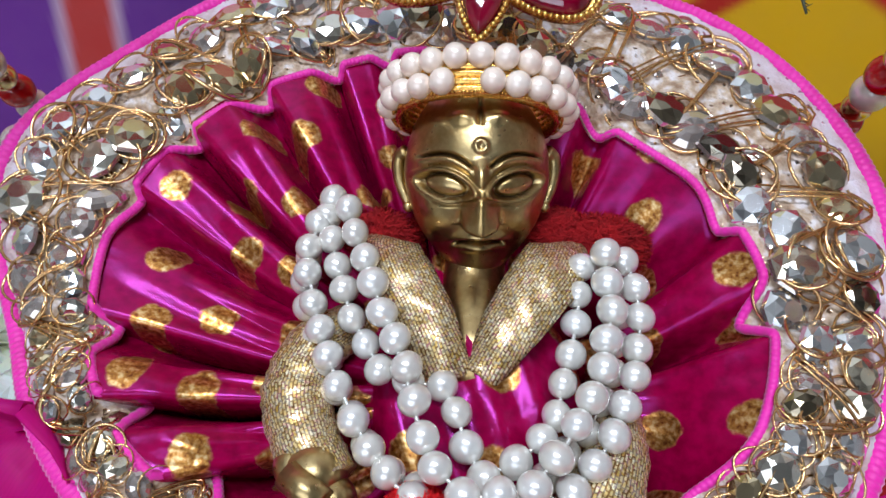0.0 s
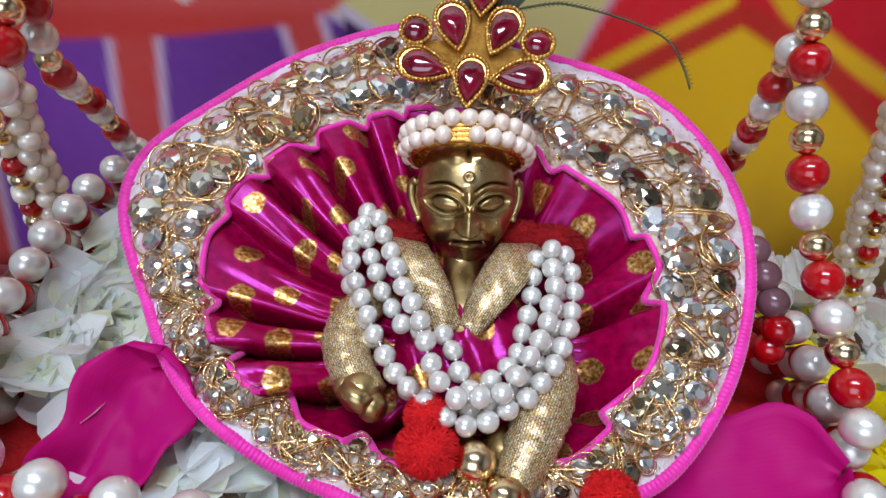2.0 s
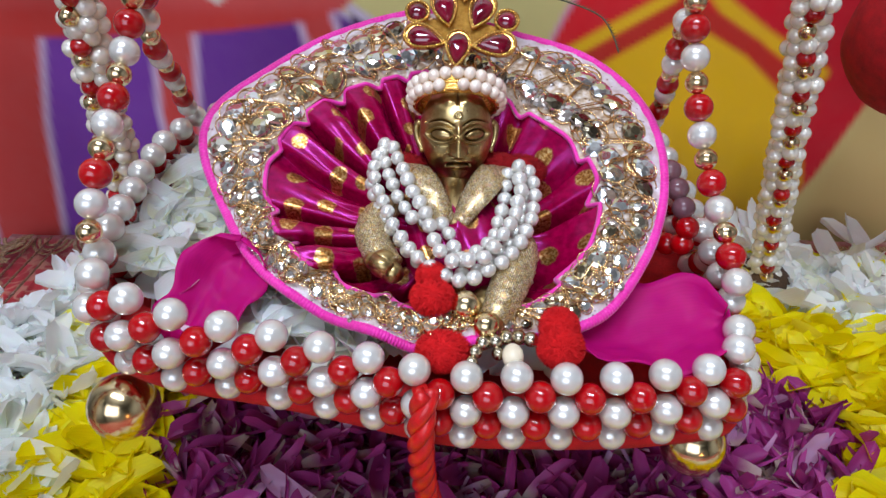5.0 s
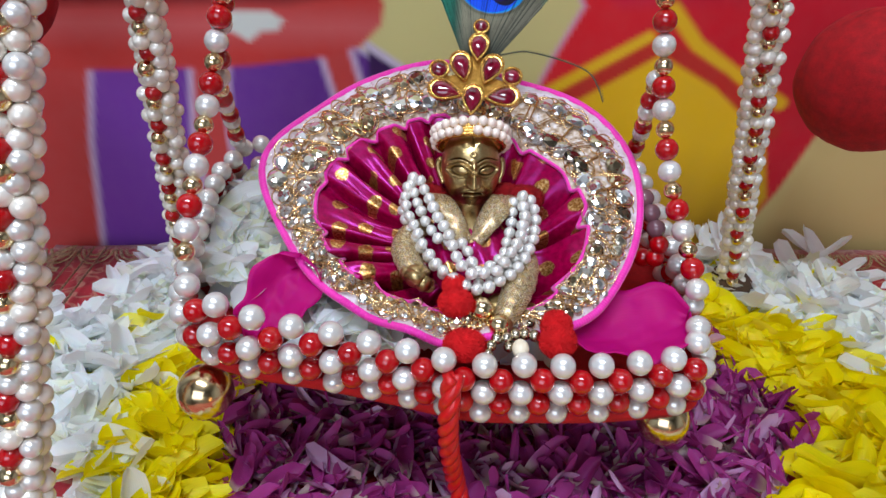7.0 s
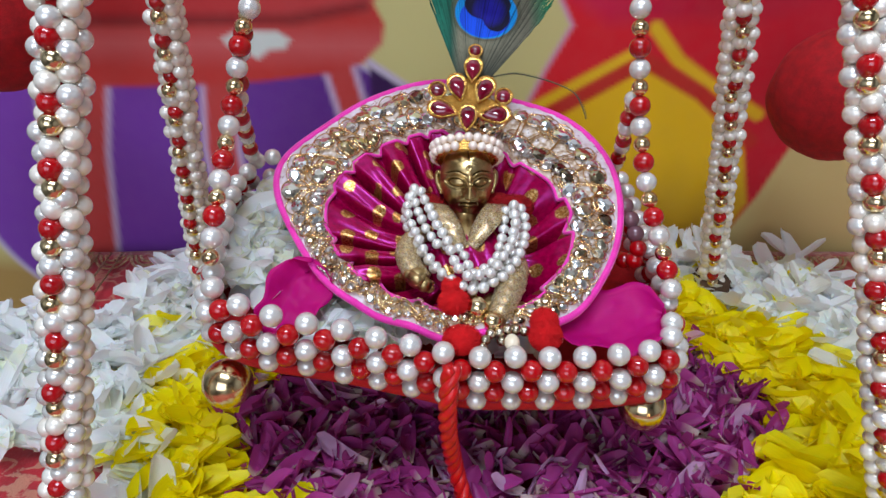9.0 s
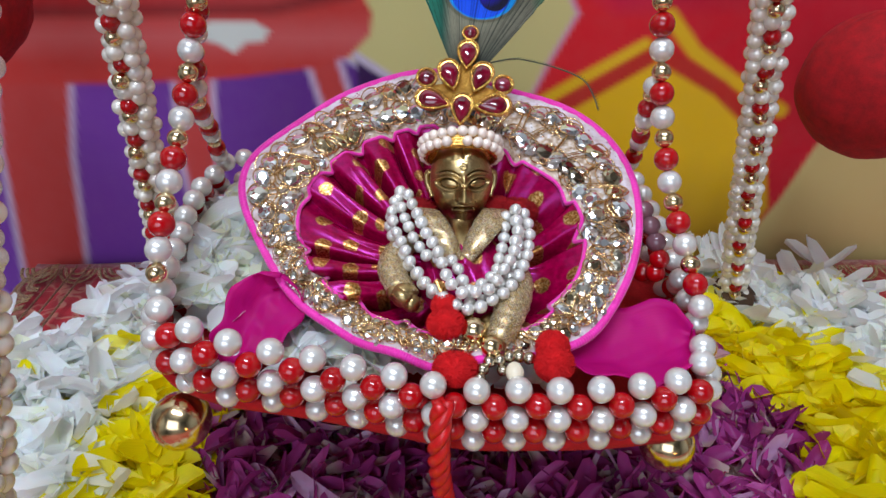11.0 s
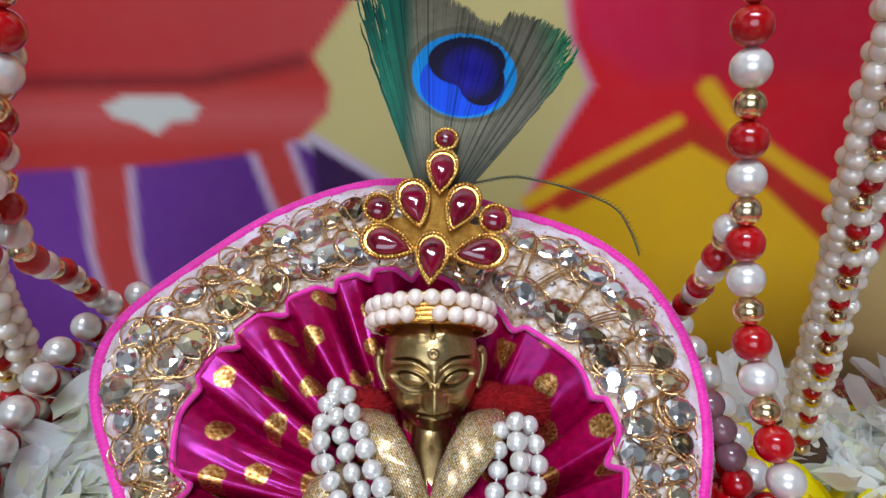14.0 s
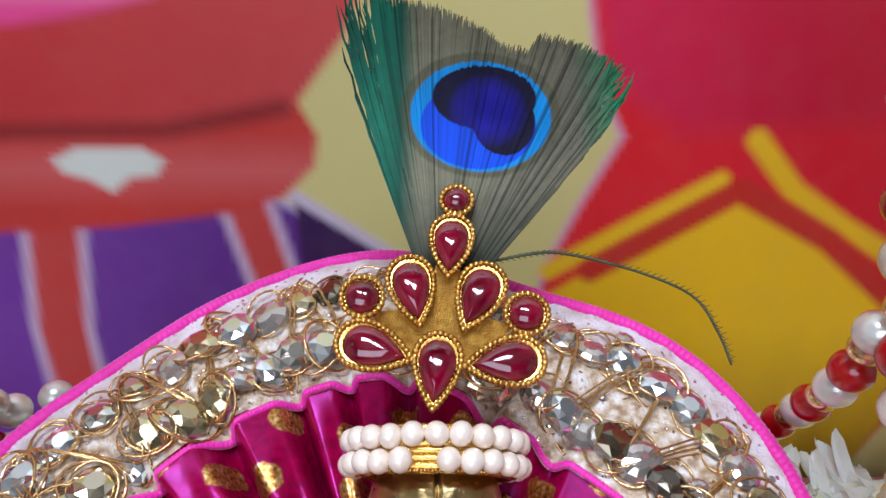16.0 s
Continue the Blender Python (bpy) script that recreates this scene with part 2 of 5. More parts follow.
CLOTH.bump(CLOTH.math("ADD", thread, motif), 0.5, 0.0006)

PRINT = Mat("glossy_print", (0.5, 0.5, 0.5, 1), 0.45, 0.0, Specular_IOR_Level=0.2)
pc = PRINT.t.nodes.new("ShaderNodeAttribute")
pc.attribute_name = "ink"
PRINT.set("Base Color", PRINT.mix(PRINT.math("MULTIPLY", PRINT.noise(90, 4), 0.05), pc.outputs["Color"], (0.6, 0.5, 0.45, 1)))
PRINT.bump(PRINT.noise(40, 2), 0.05, 0.001)

# peacock feather: pigment laid out on the vane, in millimetres of the vane's own plane
FEATHER = Mat("peacock_barbs", S(70, 80, 60), 0.6, 0.0, Specular_IOR_Level=0.15)
fs = FEATHER.node("ShaderNodeSeparateXYZ")
FEATHER.link(FEATHER.coord("UV"), fs.inputs[0])
fx, fy = fs.outputs[0], fs.outputs[1]


def oval(cx, cy, rx, ry):
    a = FEATHER.math("POWER", FEATHER.math("ABSOLUTE", FEATHER.math("DIVIDE", FEATHER.math("SUBTRACT", fx, cx), rx)), 2.0)
    b = FEATHER.math("POWER", FEATHER.math("ABSOLUTE", FEATHER.math("DIVIDE", FEATHER.math("SUBTRACT", fy, cy), ry)), 2.0)
    return FEATHER.math("ADD", a, b)


def inside(d):
    return FEATHER.ramp(d, (0.92, (1, 1, 1, 1)), (1.0, (0, 0, 0, 1)))


fn = FEATHER.noise(420, 3)
side = FEATHER.ramp(FEATHER.math("MULTIPLY", FEATHER.math("ADD", fx, 24.0), 0.0165), (0.06, S(4, 104, 84)), (0.16, S(20, 140, 110)), (0.23, S(6, 100, 78)), (0.29, S(150, 146, 118)), (0.80, S(124, 120, 98)), (0.95, S(30, 140, 92)))
low = FEATHER.ramp(FEATHER.math("MULTIPLY", fy, 0.03), (0.05, S(4, 64, 52)), (0.6, (1, 1, 1, 1)))
col = FEATHER.mix(1.0, side, low, "MULTIPLY")
col = FEATHER.mix(FEATHER.math("MULTIPLY", fn, 0.5), col, S(50, 46, 40))
col = FEATHER.mix(FEATHER.math("MULTIPLY", inside(oval(5.8, 35.5, 16.2, 14.6)), 0.5), col, S(70, 70, 44))
col = FEATHER.mix(inside(oval(5.8, 35.0, 14.2, 12.8)), col, S(2, 146, 220))
col = FEATHER.mix(inside(oval(5.2, 32.6, 11.6, 9.8)), col, S(14, 84, 232))
navy = FEATHER.ramp(oval(7.2, 36.0, 9.5, 10.0), (0.15, S(26, 18, 150)), (0.75, S(10, 4, 44)))
col = FEATHER.mix(inside(oval(6.6, 39.0, 10.6, 7.6)), col, navy)
col = FEATHER.mix(inside(oval(10.2, 34.0, 6.4, 8.2)), col, navy)
strandv = FEATHER.node("ShaderNodeNewGeometry").outputs["Random Per Island"]
col = FEATHER.mix(1.0, col, FEATHER.ramp(strandv, (0.0, (0.30, 0.32, 0.32, 1)), (0.35, (0.8, 0.8, 0.8, 1)), (1.0, (1, 1, 1, 1))), "MULTIPLY")
FEATHER.set("Base Color", col)
FEATHER.bump(fn, 0.2, 0.0002)
QUILL = varied("dry_quill", S(74, 84, 52), S(50, 40, 28), 200, 0.6, 0.0, 0.3)


# ---- building helpers ----
class Geo:
    """Vertices and faces gathered in metres, world axes."""

    def __init__(self):
        self.v, self.f, self.uv, self.n = [], [], [], 0

    def add(self, v, f, uv=None):
        v = np.asarray(v, float)
        self.v.append(v)
        self.f.extend([tuple(i + self.n for i in face) for face in f])
        self.uv.append(np.zeros((len(v), 2)) if uv is None else np.asarray(uv, float))
        self.n += len(v)
        return self

    def mesh(self, name, mat, inv=None, smooth=True):
        v = np.concatenate(self.v)
        if inv is not None:
            m = np.array(inv)
            v = v @ m[:3, :3].T + m[:3, 3]
        me = bpy.data.meshes.new(name)
        me.from_pydata(v.tolist(), [], self.f)
        uvs = np.concatenate(self.uv)
        layer = me.uv_layers.new(name="UVMap")
        idx = np.empty(len(me.loops), np.int32)
        me.loops.foreach_get("vertex_index", idx)
        layer.data.foreach_set("uv", uvs[idx].astype(np.float32).ravel())
        me.polygons.foreach_set("use_smooth", [smooth] * len(me.polygons))
        me.materials.append(mat.m)
        me.update()
        return me


def grid_faces(nu, nv, closed=False):
    out = []
    for i in range(nu if closed else nu - 1):
        for j in range(nv - 1):
            a, b = i * nv + j, ((i + 1) % nu) * nv + j
            out.append((a, b, b + 1, a + 1))
    return out


def thing(name, m, label, category, group="", kind=""):
    ob = new(name)
    ob.empty_display_size = 0.01
    ob.matrix_basis = m if isinstance(m, Matrix) else Matrix.Translation(m)
    return tagged(ob, label, category, group, kind)


def top(ob):
    while ob.parent:
        ob = ob.parent
    return ob


def part(name, geo, mat, parent, label="", smooth=True):
    """One mesh under a thing or a part; geo is in world metres."""
    ob = new(name, geo.mesh(name, mat, top(parent).matrix_basis.inverted(), smooth))
    ob.parent = parent
    return tagged(ob, label)


def piece(name, mesh, m, parent):
    """A piece on shared mesh data at the world pose m."""
    ob = new(name, mesh)
    ob.parent = parent
    ob.matrix_basis = top(parent).matrix_basis.inverted() @ m
    return ob


def solo(name, geo, mat, at, label, category, group="", kind="", smooth=True):
    """A thing that is one mesh, with its origin at the given place."""
    ob = new(name, geo.mesh(name, mat, Matrix.Translation(at).inverted(), smooth))
    ob.matrix_basis = Matrix.Translation(at)
    return tagged(ob, label, category, group, kind)


def ball(centre, r, nu=24, nv=16, scale=(1, 1, 1)):
    v, f = [], []
    for i in range(nu):
        for j in range(nv + 1):
            a, b = 2 * math.pi * i / nu, math.pi * j / nv
            v.append((math.sin(b) * math.cos(a) * scale[0], math.sin(b) * math.sin(a) * scale[1], math.cos(b) * scale[2]))
    return np.array(v) * r + np.array(centre), grid_faces(nu, nv + 1, True)


def unit_ball(name, mat, nu=24, nv=16, scale=(1, 1, 1)):
    g = Geo()
    g.add(*ball((0, 0, 0), 1.0, nu, nv, scale))
    return g.mesh(name, mat)


def spline(points, n):
    """Catmull-Rom curve through the points, evenly spaced by length."""
    p = np.array(points, float)
    p = np.vstack([2 * p[0] - p[1], p, 2 * p[-1] - p[-2]])
    out = []
    for i in range(1, len(p) - 2):
        for t in np.linspace(0, 1, 24, endpoint=False):
            a, b, c, d = p[i - 1], p[i], p[i + 1], p[i + 2]
            out.append(0.5 * ((2 * b) + (c - a) * t + (2 * a - 5 * b + 4 * c - d) * t ** 2 + (3 * b - a - 3 * c + d) * t ** 3))
    out.append(p[-2])
    out = np.array(out)
    s = np.concatenate([[0], np.cumsum(np.linalg.norm(np.diff(out, axis=0), axis=1))])
    if n is None:
        return out, s[-1]
    q = np.linspace(0, s[-1], n)
    return np.stack([np.interp(q, s, out[:, k]) for k in range(3)], 1)


def length(points):
    return spline(points, None)[1]


def sweep(path, r1, r2=None, sides=8, up=(0, 0, 1), closed=False, uvs=(1, 1), cap=True):
    """A tube of elliptical section (r1 across, r2 along up) along the path; the radii may vary."""
    p = np.asarray(path, float)
    n = len(p)
    r2 = r1 if r2 is None else r2
    r1, r2 = np.broadcast_to(r1, n), np.broadcast_to(r2, n)
    tan = (np.roll(p, -1, 0) - np.roll(p, 1, 0)) if closed else np.gradient(p, axis=0)
    tan /= np.linalg.norm(tan, axis=1)[:, None] + 1e-12
    side_ = np.cross(tan, np.array(up, float))
    bad = np.linalg.norm(side_, axis=1) < 1e-3
    side_[bad] = np.cross(tan[bad], [0.3, 1, 0.1])
    side_ /= np.linalg.norm(side_, axis=1)[:, None]
    nor = np.cross(side_, tan)
    v, uvl = [], []
    d = np.concatenate([[0], np.cumsum(np.linalg.norm(np.diff(p, axis=0), axis=1))])
    for i in range(n):
        for k in range(sides):
            a = 2 * math.pi * k / sides
            v.append(p[i] + side_[i] * math.cos(a) * r1[i] + nor[i] * math.sin(a) * r2[i])
            uvl.append((d[i] * uvs[0], k / sides * uvs[1]))
    f = []
    for i in range(n if closed else n - 1):
        for k in range(sides):
            a, b = i * sides, ((i + 1) % n) * sides
            f.append((a + k, a + (k + 1) % sides, b + (k + 1) % sides, b + k))
    if cap and not closed:
        f += [tuple(range(sides))[::-1], tuple(range((n - 1) * sides, n * sides))]
    return np.array(v), f, uvl


def box(x0, x1, y0, y1, z0, z1):
    v = [(x, y, z) for x in (x0, x1) for y in (y0, y1) for z in (z0, z1)]
    return v, [(0, 1, 3, 2), (4, 6, 7, 5), (0, 4, 5, 1), (2, 3, 7, 6), (0, 2, 6, 4), (1, 5, 7, 3)]


def fuzz(geo, yarn, centre, r, n, rng, hair=0.25, width=0.00022, scale=(1, 1, 1)):
    """A wool pompom: a lumpy core and many short bent strands."""
    c = np.array(centre)
    v, f = ball((0, 0, 0), r * 0.9, 28, 20, scale)
    for i in range(len(v)):
        q = v[i] / r * 3 + c * 400
        v[i] *= 1 + 0.17 * noise.noise(Vector(q)) + 0.06 * noise.noise(Vector(q * 3))
    geo.add(v + c, f)
    for _ in range(n):
        d = rng.normal(size=3)
        d /= np.linalg.norm(d)
        t = np.cross(d, rng.normal(size=3))
        t /= np.linalg.norm(t)
        s = np.array(scale)
        a = c + d * r * 0.82 * s
        b = c + (d + t * 0.22) * r * (1.0 + 0.4 * hair * rng.random()) * s
        e = c + (d + t * 0.34) * r * (1.0 + hair * (rng.random() - 0.2)) * s
        w = np.cross(d, t) * width
        yarn.add([a - w, a + w, b + w, b - w, e], [(0, 1, 2, 3), (3, 2, 4)])


rng = np.random.default_rng(7)

# ---- setting ----
g = Geo()
g.add(*box(-0.268, 0.9, -0.75, 0.268, -0.045, -0.012))
solo("table", g, TABLE_WOOD, (0, 0, -0.045), "brown wooden table top under the brocade cloth", "table", kind="structure")

# cloth spread on the table, with soft folds
g = Geo()
nu, nv = 150, 90
xs, ys = np.linspace(-0.272, 0.7, nu), np.linspace(-0.5, 0.264, nv)
X, Y = np.meshgrid(xs, ys, indexing="ij")
Z = np.array([[0.0022 * noise.noise(Vector((x * 9, y * 9, 0))) + 0.0012 * noise.noise(Vector((x * 30, y * 30, 4))) for y in ys] for x in xs]) - 0.006
g.add(np.stack([X, Y, Z], -1).reshape(-1, 3), grid_faces(nu, nv), np.stack([X, Y], -1).reshape(-1, 2))
ob = solo("table_cloth", g, CLOTH, (0, 0, -0.006), "crimson brocade cloth with gold scalloped embroidery under the petals", "cloth")
ob.modifiers.new("thick", "SOLIDIFY").thickness = 0.0015
# embroidered hem along the back edge
g = Geo()


def scallop(x, y, ax, ay, r, rings):
    """Arcs of flat gold braid standing out from the edge along (ax, ay)."""
    for q in rings:
        arc = [(x + q * r * (math.cos(a) * ay + math.sin(a) * ax), y + q * r * (math.cos(a) * -ax + math.sin(a) * ay), 0.0006 - 0.004 * max(0, math.sin(a)) * q) for a in np.linspace(0, math.pi, 15)]
        g.add(*sweep(arc, 0.0011, 0.0005, 6, uvs=(1000, 6)))


for k in range(38):
    scallop(-0.26 + k * 0.0245, 0.247, 0, -1, 0.0112, (1.0, 0.72, 0.42))
for k in range(20):
    scallop(-0.250, -0.48 + k * 0.0375, -1, 0, 0.0185, (1.0, 0.86, 0.58, 0.44))
for k in range(3):
    g.add(*sweep([(-0.246 + 0.008 * k, -0.49, 0.0006), (-0.246 + 0.008 * k, 0.25, 0.0006)], 0.0009, 0.0005, 6, uvs=(1000, 6)))
# sprigs worked on the cloth near its edge
for k in range(26):
    cx_, cy_ = (-0.205, -0.47 + k * 0.055) if k < 13 else (-0.19 + (k - 13) * 0.055, 0.222)
    for a in np.linspace(0, 2 * math.pi, 9, endpoint=False):
        g.add(*sweep([(cx_ + 0.003 * math.cos(a), cy_ + 0.003 * math.sin(a), 0.0006), (cx_ + 0.011 * math.cos(a), cy_ + 0.011 * math.sin(a), 0.0006)], np.array([0.0011, 0.0005]), 0.0005, 6, uvs=(1000, 6)))
part("hem", g, LACE, ob, "gold embroidered scallop hem")

# printed backdrop: flat poster on the wall, ink laid out by simple shapes
WALL_Y = 0.275
nx, nz = 460, 330
px_, pz_ = np.linspace(-0.50, 0.46, nx), np.linspace(-0.20, 0.42, nz)
PX, PZ = np.meshgrid(px_, pz_, indexing="ij")
ink = np.empty((nx, nz, 3))
ink[:] = S(208, 196, 128)[:3]


def paint(sd, colour, soft=0.0022):
    """Lay ink where sd (metres, negative inside) is below zero, with a soft edge."""
    a = np.clip(0.5 - sd / (2 * soft), 0, 1)[..., None]
    c = np.array(S(*colour)[:3]) if len(np.shape(colour)) == 1 else colour
    ink[:] = ink * (1 - a) + c * a


def blend(c1, c2, t):
    t = np.clip(t, 0, 1)[..., None]
    return np.array(S(*c1)[:3]) * (1 - t) + np.array(S(*c2)[:3]) * t


def ell(cx, cz, rx, rz):
    q = np.hypot((PX - cx) / rx, (PZ - cz) / rz)
    return (q - 1) * min(rx, rz)


def line(points, w):
    d = np.full(PX.shape, 9.0)
    for (x0, z0), (x1, z1) in zip(points, points[1:]):
        dx, dz = x1 - x0, z1 - z0
        t = np.clip(((PX - x0) * dx + (PZ - z0) * dz) / (dx * dx + dz * dz), 0, 1)
        d = np.minimum(d, np.hypot(PX - x0 - t * dx, PZ - z0 - t * dz))
    return d - w


def poly(points):
    ins = np.zeros(PX.shape, bool)
    n = len(points)
    for i in range(n):
        (x0, z0), (x1, z1) = points[i], points[(i + 1) % n]
        c = (z0 > PZ) != (z1 > PZ)
        ins ^= c & (PX < (x1 - x0) * (PZ - z0) / (z1 - z0 + 1e-9) + x0)
    d = line(list(points) + [points[0]], 0.0)
    return np.where(ins, -d, d)


# tan lower part of the ground behind the pots
paint(poly([(0.16, -0.25), (0.5, -0.25), (0.5, 0.12), (0.24, 0.09)]), blend((196, 166, 104), (206, 184, 120), PZ / 0.12), 0.012)
paint(poly([(-0.6, -0.25), (-0.2, -0.25), (-0.26, -0.03), (-0.6, 0.02)]), (176, 138, 74), 0.012)
# purple pot with red drips outlined in white
cx, cz = -0.165, 0.03
paint(ell(cx, cz, 0.173, 0.128), (206, 190, 214))
paint(ell(cx, cz, 0.170, 0.125), blend((122, 58, 160), (86, 34, 124), (PX + 0.23) / 0.2))
for x0, x1, x2, w in ((-0.149, -0.156, -0.152, 0.0095), (-0.073, -0.058, -0.030, 0.0075), (-0.242, -0.256, -0.27, 0.020)):
    drip = [(x0, 0.13), (x1, 0.07), (x2, -0.03)]
    paint(line(drip, w + 0.004), (200, 170, 196))
    paint(line(drip, w), (196, 62, 58))
paint(poly([(-0.053, 0.131), (-0.012, 0.104), (0.0, 0.06), (-0.05, 0.06)]), blend((62, 24, 88), (52, 16, 74), PZ / 0.1))
paint(line([(-0.053, 0.131), (-0.012, 0.104), (0.002, 0.06)], 0.0022), (206, 190, 210))
# red rim of that pot: flared top, dark crease, rolled lip with a white dab
paint(poly([(-0.49, 0.14), (-0.06, 0.15), (-0.049, 0.168), (-0.030, 0.193), (-0.012, 0.24), (0.01, 0.32), (-0.49, 0.32)]), blend((186, 38, 40), (198, 66, 66), (PX + 0.2) / 0.16))
lip = [(-0.49, 0.112), (-0.2, 0.113), (-0.126, 0.117), (-0.081, 0.123), (-0.057, 0.130), (-0.044, 0.143), (-0.042, 0.155), (-0.049, 0.168), (-0.07, 0.163), (-0.12, 0.158), (-0.2, 0.156), (-0.49, 0.152)]
paint(poly(lip), blend((198, 54, 48), (208, 90, 88), 1 - np.abs(PZ - 0.141) / 0.016))
paint(line([(-0.49, 0.152), (-0.2, 0.155), (-0.1, 0.157), (-0.055, 0.166)], 0.0025), (120, 26, 30), 0.004)
paint(poly([(-0.145, 0.145), (-0.135, 0.150), (-0.110, 0.150), (-0.102, 0.145), (-0.106, 0.139), (-0.116, 0.138), (-0.124, 0.132), (-0.132, 0.137), (-0.142, 0.140)]), (216, 218, 206))
paint(ell(-0.20, 0.228, 0.130, 0.036), blend((226, 70, 136), (246, 176, 206), (PZ - 0.20) / 0.02))
# red and yellow pot with banded neck
red_pot = [(0.062, 0.34), (0.060, 0.21), (0.067, 0.176), (0.078, 0.156), (0.064, 0.128), (0.052, 0.100), (0.046, 0.07), (0.06, 0.02), (0.09, -0.02), (0.2, -0.02), (0.228, 0.035), (0.242, 0.075), (0.27, 0.15), (0.46, 0.2), (0.46, 0.34)]
paint(line(red_pot[:8], 0.0022), (212, 150, 190))
paint(poly(red_pot), blend((222, 24, 38), (196, 14, 40), (PX - 0.05) / 0.2))
paint(poly([(0.064, 0.34), (0.062, 0.21), (0.069, 0.176), (0.1, 0.158), (0.2, 0.162), (0.3, 0.19), (0.3, 0.34)]), blend((210, 22, 74), (190, 16, 46), (PX - 0.06) / 0.1), 0.006)
dome = [(0.05, 0.085), (0.09, 0.113), (0.128, 0.134), (0.168, 0.113), (0.205, 0.085), (0.222, 0.03), (0.2, -0.03), (0.08, -0.03), (0.052, 0.03)]
paint(poly(dome), blend((172, 128, 20), (232, 182, 14), (PZ + 0.01) / 0.08 + 0.03 * np.sin(PX * 260)))
paint(line([(0.052, 0.098), (0.09, 0.121), (0.119, 0.138)], 0.0040), (232, 184, 24))
paint(line([(0.131, 0.155), (0.150, 0.134), (0.175, 0.118), (0.212, 0.098)], 0.0044), (230, 180, 24))
paint(line([(0.07, 0.098), (0.128, 0.134), (0.17, 0.112), (0.212, 0.078)], 0.0052), (192, 40, 30))
paint(line([(-0.014, 0.214), (-0.010, 0.222)], 0.010), (206, 142, 96), 0.004)

g = Geo()
g.add(np.stack([PX, np.full_like(PX, WALL_Y), PZ], -1).reshape(-1, 3), [f[::-1] for f in grid_faces(nx, nz)])
me = g.mesh("printed_backdrop", PRINT)
att = me.color_attributes.new("ink", "FLOAT_COLOR", "POINT")
att.data.foreach_set("color", np.concatenate([ink, np.ones((nx, nz, 1))], -1).reshape(-1).astype(np.float32))
tagged(new("printed_backdrop", me), "glossy printed poster of colourful painted clay pots on the wall", "poster")

# room shell
g = Geo()
g.add(*box(-1.6, 1.6, 0.279, 0.36, -0.9, 1.75))
solo("wall_north", g, PLASTER, (0, 0.3, 0), "plain cream plaster wall behind the poster", "wall", kind="structure")
for nm, b in (("wall_south", (-1.6, 1.6, -2.3, -2.2, -0.9, 1.75)), ("wall_west", (-1.7, -1.6, -2.3, 0.36, -0.9, 1.75)), ("wall_east", (1.6, 1.7, -2.3, 0.36, -0.9, 1.75)), ("ceiling", (-1.7, 1.7, -2.3, 0.36, 1.75, 1.85)), ("floor", (-1.7, 1.7, -2.3, 0.36, -1.0, -0.9))):
    g = Geo()
    g.add(*box(*b))
    solo(nm, g, PLASTER, (0, 0, 0), "plain cream plaster surface of the room", nm.split("_")[0], kind="structure")


# ---- flower petals on the cloth ----
def petal(geo, at, yaw, lift, roll, L, W, curl, tip, rng):
    """One petal: a tapered, cupped and curled blade."""
    nu_, nv_ = 10, 5
    twist, bow = rng.normal(0, 0.35), rng.normal(0, 0.16)
    v, uvl = [], []
    for i in range(nu_):
        s = i / (nu_ - 1)
        if tip == "round":
            w = W * (0.18 + 0.82 * math.sin(math.pi * min(1, 0.08 + 0.80 * s)) ** 0.7) * (0.35 if i == nu_ - 1 else 1)
        else:
            w = W * (0.25 + 0.75 * math.sin(math.pi * (0.1 + 0.75 * s))) * (0.12 if i == nu_ - 1 else 1)
        for j in range(nv_):
            c = j / (nv_ - 1) * 2 - 1
            x = (s - 0.35) * L
            z = curl * L * (s - 0.4) ** 2 + (0.24 + 0.4 * (roll % 0.5)) * abs(w) * c * c + 0.035 * L * math.sin(5 * s + 9 * roll + 2.5 * c)
            tz = (0.16 if tip == "sharp" else 0.06) * abs(w) * c * c
            ct, st = math.cos(twist * (s - 0.4)), math.sin(twist * (s - 0.4))
            yy, z = c * w / 2 * ct - tz * st, z + tz * ct + c * w / 2 * st
            v.append((x, yy + bow * L * (s - 0.4) ** 2, z))
            uvl.append((c, s))
    m = np.array(Matrix.Translation(at) @ Euler((roll, -lift, yaw)).to_matrix().to_4x4())
    v = np.array(v) @ m[:3, :3].T + m[:3, 3]
    geo.add(v, grid_faces(nu_, nv_), uvl)


CX, CY = 0.034, 0.085


def zone(x, y):
    """Which petals lie here: a purple heart, a yellow ring and white outside."""
    wob = 0.012 * noise.noise(Vector((x * 14, y * 14, 2)))
    r = math.hypot((x - CX) / (1.0 if x < CX else 0.89), (y - CY) / 0.62) + wob
    left_ = x < CX - 0.03
    if r < (0.149 if left_ else 0.142):
        return "purple"
    if r < (0.187 if left_ else 0.205):
        return "yellow"
    if r < ((0.206 if y < 0.07 else 0.250 if y < 0.12 else 0.290) if left_ else 0.255) + 0.05 * noise.noise(Vector((x * 22, y * 22, 7))) + (0.06 if x > 0.05 else 0.0):
        return "white"
    return ""


